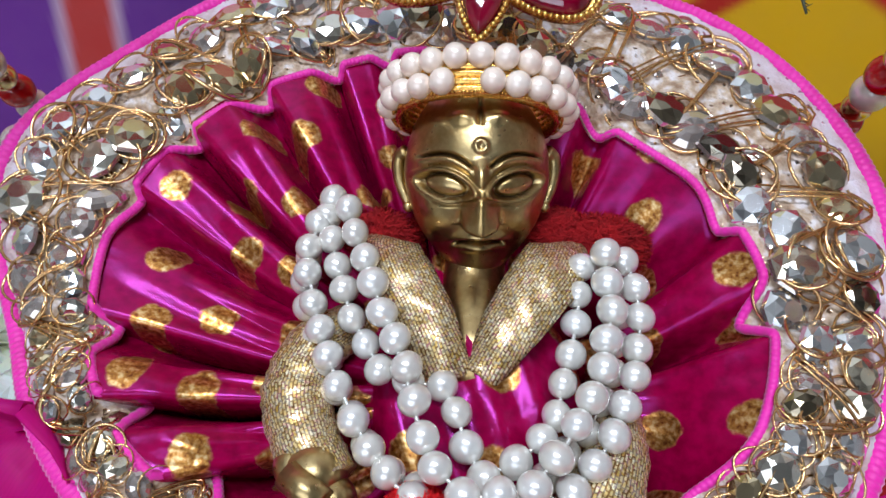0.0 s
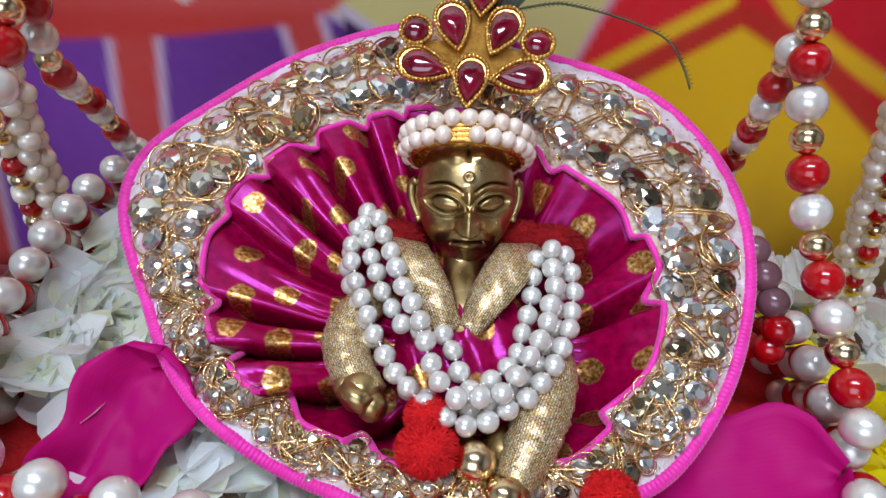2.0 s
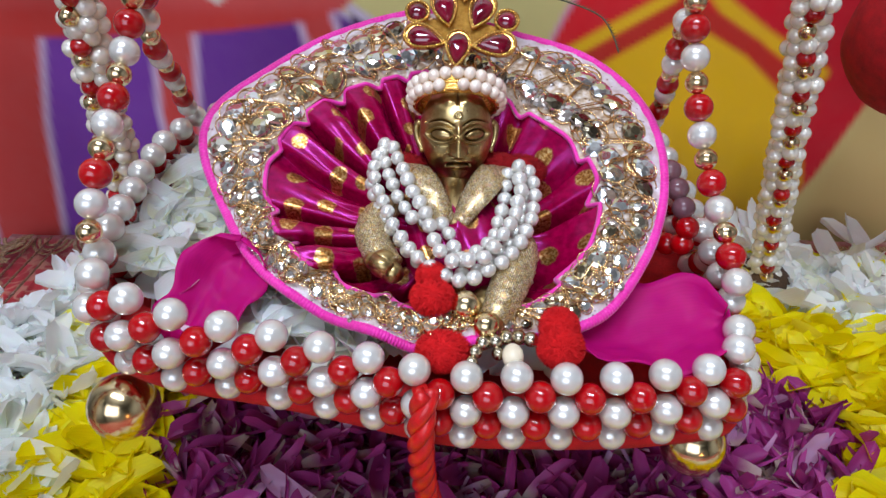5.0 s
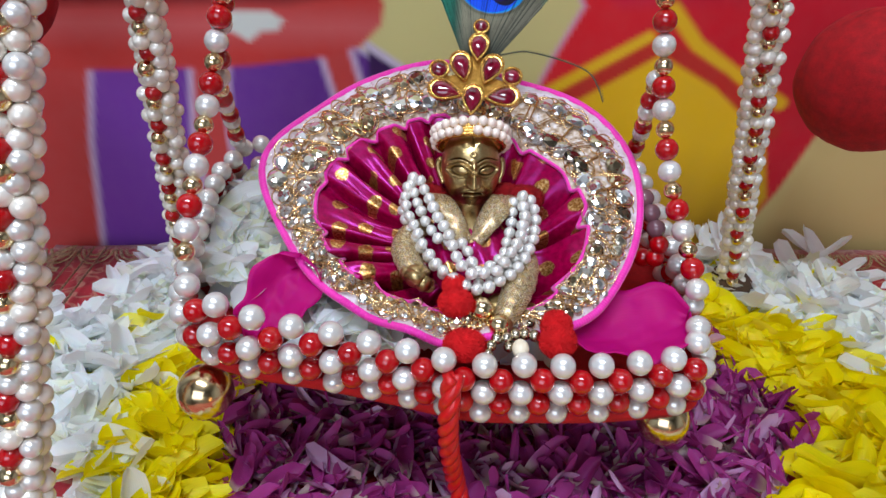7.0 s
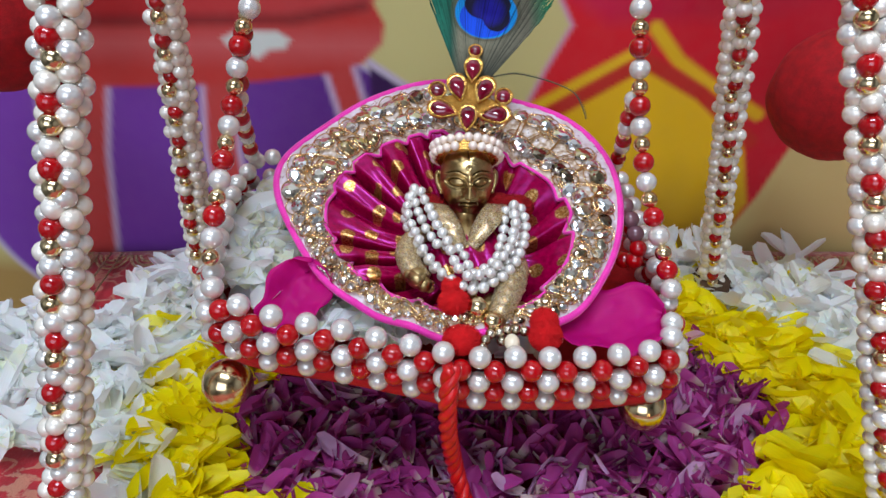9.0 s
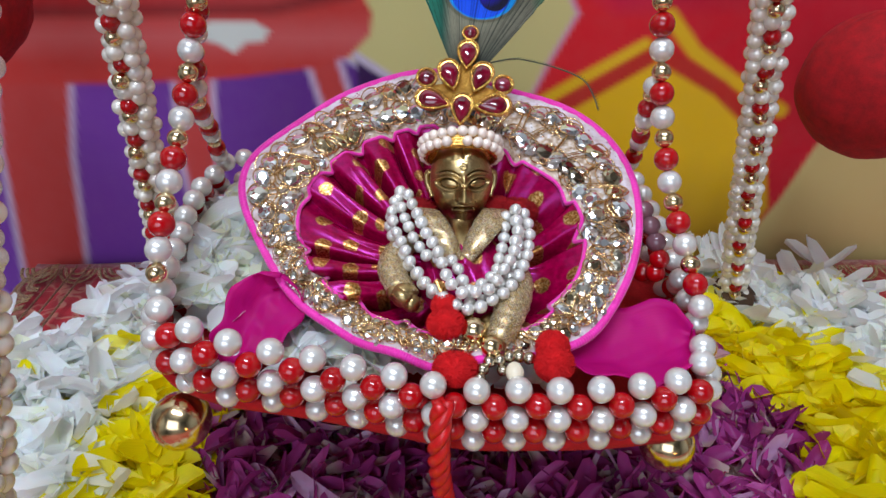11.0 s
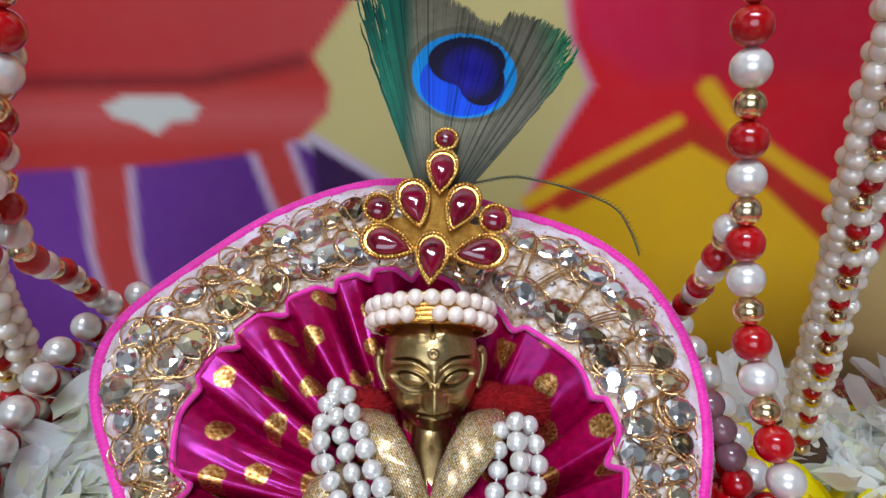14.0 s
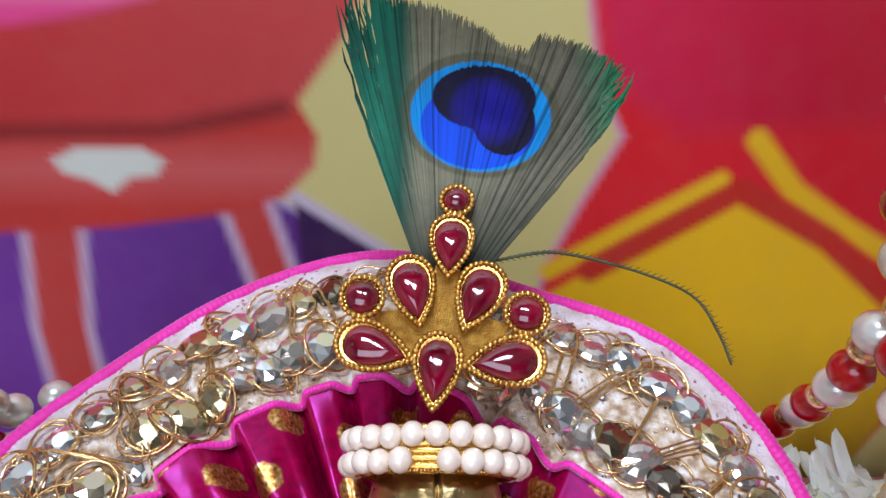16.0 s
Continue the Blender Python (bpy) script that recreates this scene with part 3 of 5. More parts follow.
beds = {"purple": Geo(), "yellow": Geo(), "white": Geo()}
for _ in range(15500):
    x, y = rng.uniform(-0.36, 0.42), rng.uniform(-0.14, 0.240)
    k = zone(x, y)
    if not k:
        continue
    if k == "white" and rng.random() < 0.02:
        k = "yellow"
    h = rng.random() ** 1.3 * 0.013
    yaw, roll = rng.uniform(0, 6.28), rng.normal(0, 0.5 if rng.random() < 0.4 else 0.22)
    if k == "purple":
        petal(beds[k], (x, y, 0.001 + h), yaw, rng.normal(0.25, 0.4), roll, rng.uniform(0.016, 0.030), rng.choice([0.0014, 0.0020, 0.0036, 0.0058, 0.0080]) * rng.uniform(0.85, 1.1), rng.uniform(-0.5, 0.9), "sharp", rng)
    elif k == "yellow":
        petal(beds[k], (x, y, 0.001 + h), yaw, rng.normal(0.12, 0.26), roll * 0.8, rng.uniform(0.020, 0.034), rng.uniform(0.009, 0.0165), rng.uniform(-0.4, 0.7), "round", rng)
    else:
        petal(beds[k], (x, y, 0.001 + h), yaw, rng.normal(0.12, 0.26), roll * 0.8, rng.uniform(0.026, 0.046), rng.uniform(0.006, 0.0125), rng.uniform(-0.4, 0.8), "round" if rng.random() < 0.6 else "sharp", rng)
for k, mat, lab in (("purple", PURPLE_PETAL, "heap of loose narrow purple chrysanthemum petals on the cloth"), ("yellow", YELLOW_PETAL, "ring of loose bright yellow flower petals on the cloth"), ("white", WHITE_PETAL, "spread of loose white flower petals on the red cloth")):
    solo(k + "_petals", beds[k], mat, (CX, CY, 0), lab, "petals", kind="stuff")

# ---- beads ----
W_BEAD, WW_BEAD, WB_BEAD = unit_ball("bead", PEARL, 28, 18), unit_ball("bead", PEARL_WARM), unit_ball("bead", PEARL_BACK, 18, 12)
R_BEAD, G_BEAD, S_BEAD, M_BEAD = unit_ball("bead", RED_BEAD, 28, 18), unit_ball("bead", GOLD_BEAD, 28, 18), unit_ball("bead", SILVER_BEAD, 20, 14), unit_ball("bead", MAUVE_BEAD)


def bead(mesh, at, r, parent, squash=1.0, axis=None):
    m = Matrix.Translation(at)
    if axis is not None:
        m = m @ Vector(axis).to_track_quat("Z", "Y").to_matrix().to_4x4()
    else:
        m = m @ Euler(rng.uniform(0, 6, 3)).to_matrix().to_4x4()
    return piece("bead", mesh, m @ Matrix.Diagonal((r, r, r * squash, 1)), parent)


# ---- swing stand: four beaded legs, in two leaning pairs, and a bar between their tops ----
stand = thing("swing_stand", (0, 0.1, 0), "beaded swing stand of white, red and gold beads on leaning legs", "stand")
LEGS = (((-0.157, -0.002, 0.0), (-0.128, 0.055, 0.215), False), ((0.176, 0.000, 0.0), (0.120, 0.057, 0.219), False),
        ((-0.149, 0.178, 0.0), (-0.126, 0.135, 0.200), True), ((0.171, 0.196, 0.0), (0.122, 0.145, 0.201), True))
tops = []
for lo, hi, far in LEGS:
    lo, hi = np.array(lo), np.array(hi)
    d = (hi - lo) / (hi - lo)[2]
    end = lo + d * 0.375
    tops.append(end)
    g = Geo()
    g.add(*sweep([lo, end], 0.0042, sides=10))
    leg = part("leg", g, RED_FELT if not far else PEARL_BACK, stand)
    ax = d / np.linalg.norm(d)
    e1 = np.cross(ax, [0, 1, 0])
    e1 /= np.linalg.norm(e1)
    e2 = np.cross(e1, ax)
    pitch, rr, core_r = (0.0058, 0.0034, 0.0048) if far else (0.0066, 0.0037, 0.0049)
    n = int(0.285 / pitch)
    for c in range(6):
        for k in range(n):
            s = 0.006 + (k + 0.5 * (c % 2)) * pitch
            if s > 0.29 or (far and lo[2] + s < 0.018):
                continue
            ph = math.radians(-90 + 60 * c) + (0.25 if far else 0.2 if lo[0] < 0 else 0.62)
            rad = core_r + (0.0006 if (k + c) % 2 else -0.0004)
            at = lo + ax * s + (e1 * math.cos(ph) + e2 * math.sin(ph)) * rad
            kind_ = k % 3 if c in ((0, 3) if not far else (0,)) else 2
            mesh = (G_BEAD, R_BEAD, W_BEAD if rng.random() < 0.4 else WB_BEAD)[kind_]
            if far and kind_ == 2:
                mesh = WB_BEAD
            at = at + rng.normal(0, 0.00045, 3)
            bead(mesh, at, rr * (1.05 if kind_ == 1 else rng.uniform(0.93, 1.05)), leg)
    if far:
        g = Geo()
        v, f = ball((0, 0, 0), 1.0, 20, 14)
        v = v * np.array([0.013, 0.013, 0.010]) * (1 + 0.12 * np.array([noise.noise(Vector(q * 2.5)) for q in v]))[:, None]
        g.add(v + lo + d * 0.014, f)
        part("foot", g, CLAY, leg, "dark lump of clay holding the leg")
g = Geo()
left, right = (tops[0] + tops[2]) / 2, (tops[1] + tops[3]) / 2
g.add(*sweep(spline([left + (-0.01, 0, 0), (left + right) / 2, right + (0.01, 0, 0)], 12), 0.016, 0.008, sides=12))
part("top_bar", g, RED_FELT, stand, "red felt covered bar")

# ---- swing tray woven of beads ----
FRONT = [(-0.096, 0.049, 0.112), (-0.088, 0.043, 0.109), (-0.074, 0.0385, 0.106), (-0.051, 0.0375, 0.101), (-0.026, 0.0345, 0.0965), (-0.002, 0.0305, 0.0935), (0.021, 0.0290, 0.0940), (0.046, 0.0300, 0.0935), (0.071, 0.0350, 0.0930), (0.077, 0.041, 0.0940)]
LEFT = [(-0.098, 0.057, 0.113), (-0.102, 0.085, 0.113), (-0.106, 0.125, 0.113), (-0.102, 0.158, 0.113)]
RIGHT = [(0.079, 0.047, 0.095), (0.082, 0.075, 0.098), (0.084, 0.110, 0.101), (0.084, 0.155, 0.106)]
BACK = [(-0.096, 0.165, 0.112), (-0.05, 0.171, 0.110), (0.0, 0.173, 0.108), (0.05, 0.171, 0.107), (0.078, 0.162, 0.106)]
RB = 0.0043


def splay(p, r):
    """Lower rows of the tray's walls lean outwards at its two ends."""
    p = np.array(p, float)
    off = p[..., 0] + 0.010
    p[..., 0] += np.sign(off) * 0.0015 * r * np.clip((np.abs(off) - 0.035) / 0.045, 0, 1)
    return p


tray = thing("beaded_swing", (-0.01, 0.09, 0.06), "hanging swing tray woven of white and red beads over felt", "swing")
for wall, rows, step in ((FRONT, 5, 0.0131), (LEFT, 5, 0.0120), (RIGHT, 5, 0.0125), (BACK, 4, 0.0135)):
    n = int(round(length(wall) / step)) + 1
    pts = spline(wall, n * 8)
    s = np.linspace(0, 1, n * 8)
    tang = np.gradient(pts, axis=0)
    g = Geo()
    g.add(*sweep(splay(pts - np.array([0, 0, 0.0245]), 4.0), 0.0012, 0.0028, sides=6))
    wp = part("rail", g, RED_FELT, tray, "red felt strip behind the beads")
    mid = np.array([-0.01, 0.1, 0])
    for r in range(rows):
        odd = r % 2
        for k in range(n - (1 if odd else 0)):
            q = (k + 0.5 * odd) / (n - 1)
            p = np.array([np.interp(q, s, pts[:, a]) for a in range(3)])
            out = np.array([p[0] - mid[0], p[1] - mid[1], 0])
            t = np.array([np.interp(q, s, tang[:, a]) for a in range(3)])
            nrm = np.cross(t, [0, 0, 1])
            nrm /= np.linalg.norm(nrm)
            if nrm @ out < 0:
                nrm = -nrm
            p = p + nrm * (0.0022 - 0.0011 * (r - 1.5) ** 2 * 0.5) + np.array([0, 0, -0.0057 * r])
            p = splay(p, r) + rng.normal(0, 0.00025, 3)
            bead(R_BEAD if odd else W_BEAD, p, RB * (0.98 if odd else 1.0), wp)
# felt floor
loop_ = np.vstack([spline(FRONT, 24), spline(RIGHT, 16), spline(BACK[::-1], 24), spline(LEFT[::-1], 16)])
g = Geo()
c0 = loop_.mean(0)
for dz, dirn in ((-0.0245, 1), (-0.0275, -1)):
    ring_ = splay(loop_ + np.array([0, 0, dz]), 4.0)
    ring_[:, :2] = c0[:2] + (ring_[:, :2] - c0[:2]) * (0.985 if dirn < 0 else 0.99)
    g.add(np.vstack([ring_, [c0 + np.array([0, 0, dz])]]), [((i + 1) % len(ring_), i, len(ring_))[::-dirn] for i in range(len(ring_))])
nL = len(loop_) + 1
g.f += [(i, (i + 1) % (nL - 1), nL + (i + 1) % (nL - 1), nL + i) for i in range(nL - 1)]
part("tray_floor", g, RED_FELT, tray, "red felt floor")
for x, y, z in ((-0.0955, 0.0410, 0.0700), (0.0740, 0.043, 0.0540), (-0.095, 0.155, 0.075), (0.078, 0.152, 0.072)):
    g = Geo()
    g.add(*ball((x, y, z), 0.0100, 32, 22))
    part("ball_foot", g, GOLD_BEAD, tray, "hollow shiny gold ball")

# ---- cords of the swing ----
CORDS = (
    ([(0.081, 0.054, 0.102), (0.080, 0.070, 0.113), (0.075, 0.086, 0.132), (0.0705, 0.098, 0.158), (0.066, 0.105, 0.195), (0.063, 0.109, 0.225), (0.058, 0.112, 0.30), (0.052, 0.113, 0.372)], 0, 0.0042),
    ([(0.0780, 0.150, 0.110), (0.0745, 0.130, 0.132), (0.0695, 0.112, 0.152), (0.068, 0.105, 0.166)], 1, 0.0036),
    ([(-0.0975, 0.051, 0.119), (-0.0965, 0.060, 0.132), (-0.0955, 0.076, 0.146), (-0.0935, 0.095, 0.164), (-0.088, 0.103, 0.190), (-0.081, 0.107, 0.215), (-0.074, 0.110, 0.30), (-0.070, 0.112, 0.372)], 2, 0.0042),
    ([(-0.104, 0.155, 0.117), (-0.100, 0.135, 0.138), (-0.095, 0.112, 0.158), (-0.089, 0.106, 0.186), (-0.084, 0.110, 0.205)], 0, 0.0038),
)
for path_, first, r in CORDS:
    L = length(path_)
    g = Geo()
    g.add(*sweep(spline(path_, 40), 0.0004, sides=6))
    cord = part("hanging_cord", g, RED_CORD, tray, "cord strung with white, red and gold beads")
    q, k, pts = 0.0, first, spline(path_, 400)
    ss = np.linspace(0, L, 400)
    while q < min(L, 0.24):
        kind_ = k % 3
        rr = r * (1.0, 1.02, 0.80)[kind_]
        q += rr * 0.97
        at = [np.interp(q, ss, pts[:, a]) for a in range(3)]
        bead((W_BEAD, R_BEAD, G_BEAD)[kind_], at, rr, cord)
        q += rr * 0.97
        k += 1

# mauve beads behind the skirt on the shaded side
cord = thing("mauve_bead_string", (0.086, 0.09, 0.09), "short string of mauve and dark red beads beside the tray wall", "bead string")
for k, at in enumerate(spline([(0.072, 0.092, 0.096), (0.076, 0.086, 0.101), (0.0745, 0.092, 0.111), (0.071, 0.100, 0.119)], 6)):
    bead(R_BEAD if k < 3 else M_BEAD, at, 0.0038, cord)
g = Geo()
g.add(*sweep(spline([(0.072, 0.092, 0.096), (0.076, 0.086, 0.101), (0.0745, 0.092, 0.111), (0.071, 0.100, 0.119)], 20), 0.0004, sides=6))
part("thread", g, RED_CORD, cord)

# red twisted pull cord
g = Geo()
core = spline([(-0.008, 0.0255, 0.092), (-0.009, 0.0225, 0.078), (-0.008, 0.025, 0.057), (-0.004, 0.030, 0.030), (0.001, 0.020, 0.014), (0.004, -0.02, 0.010), (0.006, -0.10, 0.010)], 150)
tan = np.gradient(core, axis=0)
tan /= np.linalg.norm(tan, axis=1)[:, None]
a1 = np.cross(tan, [1, 0, 0])
a1 /= np.linalg.norm(a1, axis=1)[:, None]
a2 = np.cross(tan, a1)
dist = np.concatenate([[0], np.cumsum(np.linalg.norm(np.diff(core, axis=0), axis=1))])
rope = thing("pull_cord", core[0], "red twisted satin pull cord hanging from the tray front", "cord")
for k in range(3):
    ph = 2 * math.pi * dist / 0.019 + k * 2.094
    g = Geo()
    g.add(*sweep(core + (a1 * np.cos(ph)[:, None] + a2 * np.sin(ph)[:, None]) * 0.0017, 0.0021, sides=10))
    part("strand", g, RED_CORD, rope)

# ---- dress, spread like a fan behind the figure ----
DRESS = pose(-0.007, 0.0916, 0.1184, 27, 0, 0)
DM = np.array(DRESS)


def dl(p):
    """Millimetres in the dress's own plane (across, up, out) to world metres."""
    p = np.asarray(p, float) / 1000
    return p @ DM[:3, :3].T + DM[:3, 3]


OUT = [69.14, 2.75, 10.97, 3.3, -2.0, -0.43, 1.13, -0.03, -0.02, -1.15, 1.32, -0.72, -0.81, 0.55, 0.37, 0.05, -0.37, 0.25, -0.15, -0.13, -0.02]
INN = [47.38, -0.11, -2.24, 2.93, -2.86, -0.48, -0.97, 0.91, 0.44, -0.31, 0.86]


def radius(c, th):
    r = c[0] + 0 * th
    for k in range(1, (len(c) + 1) // 2):
        r = r + c[2 * k - 1] * np.cos(k * th) + c[2 * k] * np.sin(k * th)
    return r


def rim_w(th):
    """Height of the soft rim: a slow ruffle, stronger along the bottom."""
    low_ = np.clip(-np.sin(th), 0, 1)
    return 0.9 * np.sin(5 * th + 1) + 0.7 * np.sin(9 * th) + low_ * 1.6 * np.sin(13 * th + 0.5)


PLEATS = 16


def pleat(th):
    """Height 0 to 1 of the box pleats round the skirt: broad ridges, narrow creases."""
    ph = (th * PLEATS / (2 * math.pi) + 0.85 * np.sin(th - 2.3) + 0.15 * np.sin(3 * th + 0.7) + 0.12 * np.sin(7 * th)) % 1.0
    up, down = np.clip(ph / 0.42, 0, 1), np.clip((1 - ph) / 0.15, 0, 1)
    return up * up * (3 - 2 * up) * down * down * (3 - 2 * down) * (0.80 + 0.20 * np.sin(5 * th + 2.0))


def flare(th):
    """How far the box pleats throw the band in and out: most along the bottom and the lower sides."""
    return 1.0 + 2.6 * np.clip(0.15 - np.sin(th), 0, 1)


def band_point(th, s, lift=0.0):
    """A point of the mirror band: s from 0 at its inner edge to 1 at the rim."""
    th = np.asarray(th, float)
    r = (radius(INN, th) + 1.7 * flare(th) * (pleat(th) - 0.5)) * (1 - s) + radius(OUT, th) * s
    w = rim_w(th) * (0.35 + 0.65 * s) + 3.0 * np.sin(math.pi * np.clip(s, 0, 1)) * 0.6 + lift + 1.2 * (1 - s) + 4.0 * (0.6 + 0.4 * flare(th)) * (pleat(th) - 0.5) * np.clip(1 - 1.25 * s, 0, 1)
    return np.stack([r * np.cos(th), r * np.sin(th), w], -1)


dress = thing("doll_dress", DRESS, "magenta satin fan dress with gold spots, mirror band and gold lace", "dress")
# pleated skirt
nt, ns = 900, 30
TH, SS = np.meshgrid(np.linspace(0, 2 * math.pi, nt, endpoint=False), np.linspace(0, 1, ns), indexing="ij")
fold = pleat(TH)
ri = radius(INN, TH) + 1.0 + 1.7 * flare(TH) * (fold - 0.5)
wx, wy = 5 + 9 * np.cos(TH), -17 + 9 * np.sin(TH)
ux, uy = wx * (1 - SS) + ri * np.cos(TH) * SS, wy * (1 - SS) + ri * np.sin(TH) * SS
amp = 0.8 + 11.5 * np.sin(math.pi * np.clip(SS, 0, 0.80) * 0.62)
amp = amp * np.interp(SS, [0, 0.8, 1.0], [1.0, 1.0, 0.5]) * (0.8 + 0.2 * flare(TH))
W = 1.0 * (1 - SS) - 12.5 * np.sin(math.pi * SS) * (0.75 + 0.32 * np.cos(TH) - 0.15 * np.sin(TH)) + (fold - 0.5) * amp + 0.5 * SS + rim_w(TH) * 0.35 * SS + 0.35 * np.sin(TH * 47 + SS * 6) * np.sin(math.pi * SS) + 0.5 * np.sin(TH * 8 + SS * 11) * np.sin(math.pi * SS)
fan = np.stack([ux, uy, W], -1)
g = Geo()
g.add(dl(fan.reshape(-1, 3)), grid_faces(nt, ns, True), np.stack([ux / 11.5, uy / 11.5], -1).reshape(-1, 2))
ob = part("skirt", g, SATIN, dress, "pleated magenta satin with gold foil spots")
ob.modifiers.new("thick", "SOLIDIFY").thickness = 0.0005
# white net band
nt, ns = 480, 14
TH, SS = np.meshgrid(np.linspace(0, 2 * math.pi, nt, endpoint=False), np.linspace(-0.02, 1, ns), indexing="ij")
P = band_point(TH, SS)
P[..., 2] += 0.35 * np.sin(TH * 61 + SS * 9) * np.sin(SS * 17)
g = Geo()
g.add(dl(P.reshape(-1, 3)), grid_faces(nt, ns, True), np.stack([TH * 10, SS], -1).reshape(-1, 2))
band = part("mirror_band", g, NET, dress, "white glitter net band with mirrors and gold wire")
band.modifiers.new("thick", "SOLIDIFY").thickness = 0.0005
ths = np.linspace(0, 2 * math.pi, 2400, endpoint=False)
g = Geo()
tw = 1 + 0.05 * np.sin(ths * 400)
g.add(*sweep(dl(band_point(ths, 1.0)), 0.0017 * tw, 0.0016 * tw, 8, closed=True))
part("rim_piping", g, PINK_TRIM, dress, "bright magenta corded edge")
g = Geo()
g.add(*sweep(dl(band_point(ths, 0.0, 0.3)), 0.0008 * tw, 0.0008 * tw, 6, closed=True))
part("inner_piping", g, PINK_TRIM, dress)
# cut mirrors and wire loops on the band
tiers = [(1.0, 0.0, 0.0), (0.96, 0.16, 0.0), (0.74, 0.36, 0.5), (0.40, 0.48, 0.0)]
v = [(r * math.cos((k + o) * math.pi / 4), r * math.sin((k + o) * math.pi / 4), z) for r, z, o in tiers for k in range(8)]
f = [(k, (k + 1) % 8, 8 + (k + 1) % 8, 8 + k) for k in range(8)]
for k in range(8):
    n1 = (k + 1) % 8
    f += [(8 + k, 8 + n1, 16 + k), (8 + n1, 16 + n1, 16 + k), (16 + k, 16 + n1, 24 + n1), (24 + k, 16 + k, 24 + n1)]
f.append(tuple(range(24, 32)))
cut = Geo().add(v, f).mesh("mirror", MIRROR, None, False)
cut.materials.append(CRYSTAL.m)
for k in range(8):
    cut.polygons[k].material_index = 1
dome_v, dome_f = ball((0, 0, 0), 1.0, 12, 8, (1, 1, 0.45))
stone = Geo().add(dome_v, dome_f).mesh("mirror", CRYSTAL, None, False)
a_ = np.linspace(0, 2 * math.pi, 22, endpoint=False)
loop_wire = Geo().add(*sweep(np.stack([np.cos(a_), np.sin(a_) * 0.92, 0.10 * np.sin(2 * a_)], 1), 0.054, sides=6, closed=True)).mesh("wire_loop", GOLD_WIRE)


def on_band(th, s, lift, tip):
    p = dl(band_point(th, s, lift))
    e = 0.01
    t1 = dl(band_point(th + e, s)) - dl(band_point(th - e, s))
    t2 = dl(band_point(th, s + e)) - dl(band_point(th, s - e))
    nrm = Vector(np.cross(t1, t2)).normalized()
    if nrm.dot(Vector(DM[:3, 2])) < 0:
        nrm = -nrm
    nrm = (nrm + Vector(rng.normal(0, tip, 3))).normalized()
    return Matrix.Translation(p) @ nrm.to_track_quat("Z", "Y").to_matrix().to_4x4() @ Matrix.Rotation(rng.uniform(0, 6), 4, "Z")


th = 0.0
while th < 2 * math.pi:
    r_in, r_out = float(radius(INN, np.array(th))), float(radius(OUT, np.array(th)))
    fit_ = min(1.1, max(0.5, (r_out - r_in) / 22.0))
    for s, size in ((0.24, 4.6), (0.67, 4.4)):
        t2 = th + (0.0 if s < 0.4 else 3.6 / r_out)
        sz = size * fit_ * rng.uniform(0.80, 1.06) / 1000
        piece("mirror", cut if rng.random() < 0.8 else stone, on_band(t2, s + rng.normal(0, 0.02), 0.7, 0.20) @ Matrix.Diagonal((sz, sz * rng.uniform(0.78, 1), sz, 1)), band)
        for q in range(1 + int(rng.random() < 0.5)):
            lz = sz * rng.uniform(1.06, 1.30)
            piece("wire_loop", loop_wire, on_band(t2 + rng.normal(0, 0.012), s + rng.normal(0, 0.03), 1.3 + 0.4 * q, 0.14) @ Matrix.Diagonal((lz, lz * rng.uniform(0.75, 1), lz, 1)), band)
        if rng.random() < 0.3:
            sz *= 0.5
            piece("mirror", stone, on_band(t2 + 3.7 / r_out, s + rng.normal(0.1, 0.1), 0.9, 0.25) @ Matrix.Diagonal((sz, sz, sz, 1)), band)
    th += 7.6 * max(0.6, fit_) / r_out
for _ in range(70):
    sz = rng.uniform(0.5, 1.1) / 1000
    piece("mirror", stone, on_band(rng.uniform(0, 2 * math.pi), rng.uniform(0.05, 0.85), 0.7, 0.3) @ Matrix.Diagonal((sz, sz, sz, 1)), band)
# gold wire worked to and fro between the two rows of stones, in pairs
for k in range(44):
    t0 = k * 2 * math.pi / 44 + rng.normal(0, 0.02)
    flip, reach = (1 if k % 2 else -1), rng.uniform(0.30, 0.40)
    for twin in (0.0, 0.035):
        pts = [dl(band_point(t0 + q * 0.30 + twin * 0.3, 0.45 + twin + flip * reach * math.cos(q * 2 * math.pi), 1.7 + 0.9 * math.sin(q * 7 + k))) for q in np.linspace(0, 1.08, 10)]
        g = Geo()
        g.add(*sweep(spline(pts, 30), 0.00021, sides=5))
        part("gold_wire", g, GOLD_WIRE, band)
# loose curls along the bottom
for k in range(22):
    t0 = rng.uniform(math.pi * 1.15, math.pi * 1.85)
    pts = []
    for q in np.linspace(0, 1, 7):
        pts.append(dl(band_point(t0 + q * 0.34 + 0.05 * math.sin(q * 14 + k), 0.10 + 0.66 * abs(math.sin(q * 4.2 + k)), 1.6 + 0.8 * math.sin(q * 9 + k))))
    g = Geo()
    g.add(*sweep(spline(pts, 30), 0.00024, sides=5))
    part("gold_wire", g, GOLD_WIRE, band)

# bodice, collar and sleeves
g = Geo()
v, f = ball((0, 0, 0), 1.0, 40, 28)
v = v * np.array([16.5, 19.0, 7.5])
v[:, 2] += 0.7 * np.sin(v[:, 0] * 0.9 + v[:, 1] * 0.3)
g.add(dl(v + np.array([7.5, -21.0, -2.0])), f, [(q[0] / 11.0, q[1] / 11.0) for q in v])
part("bodice", g, SATIN, dress, "magenta satin jacket front")


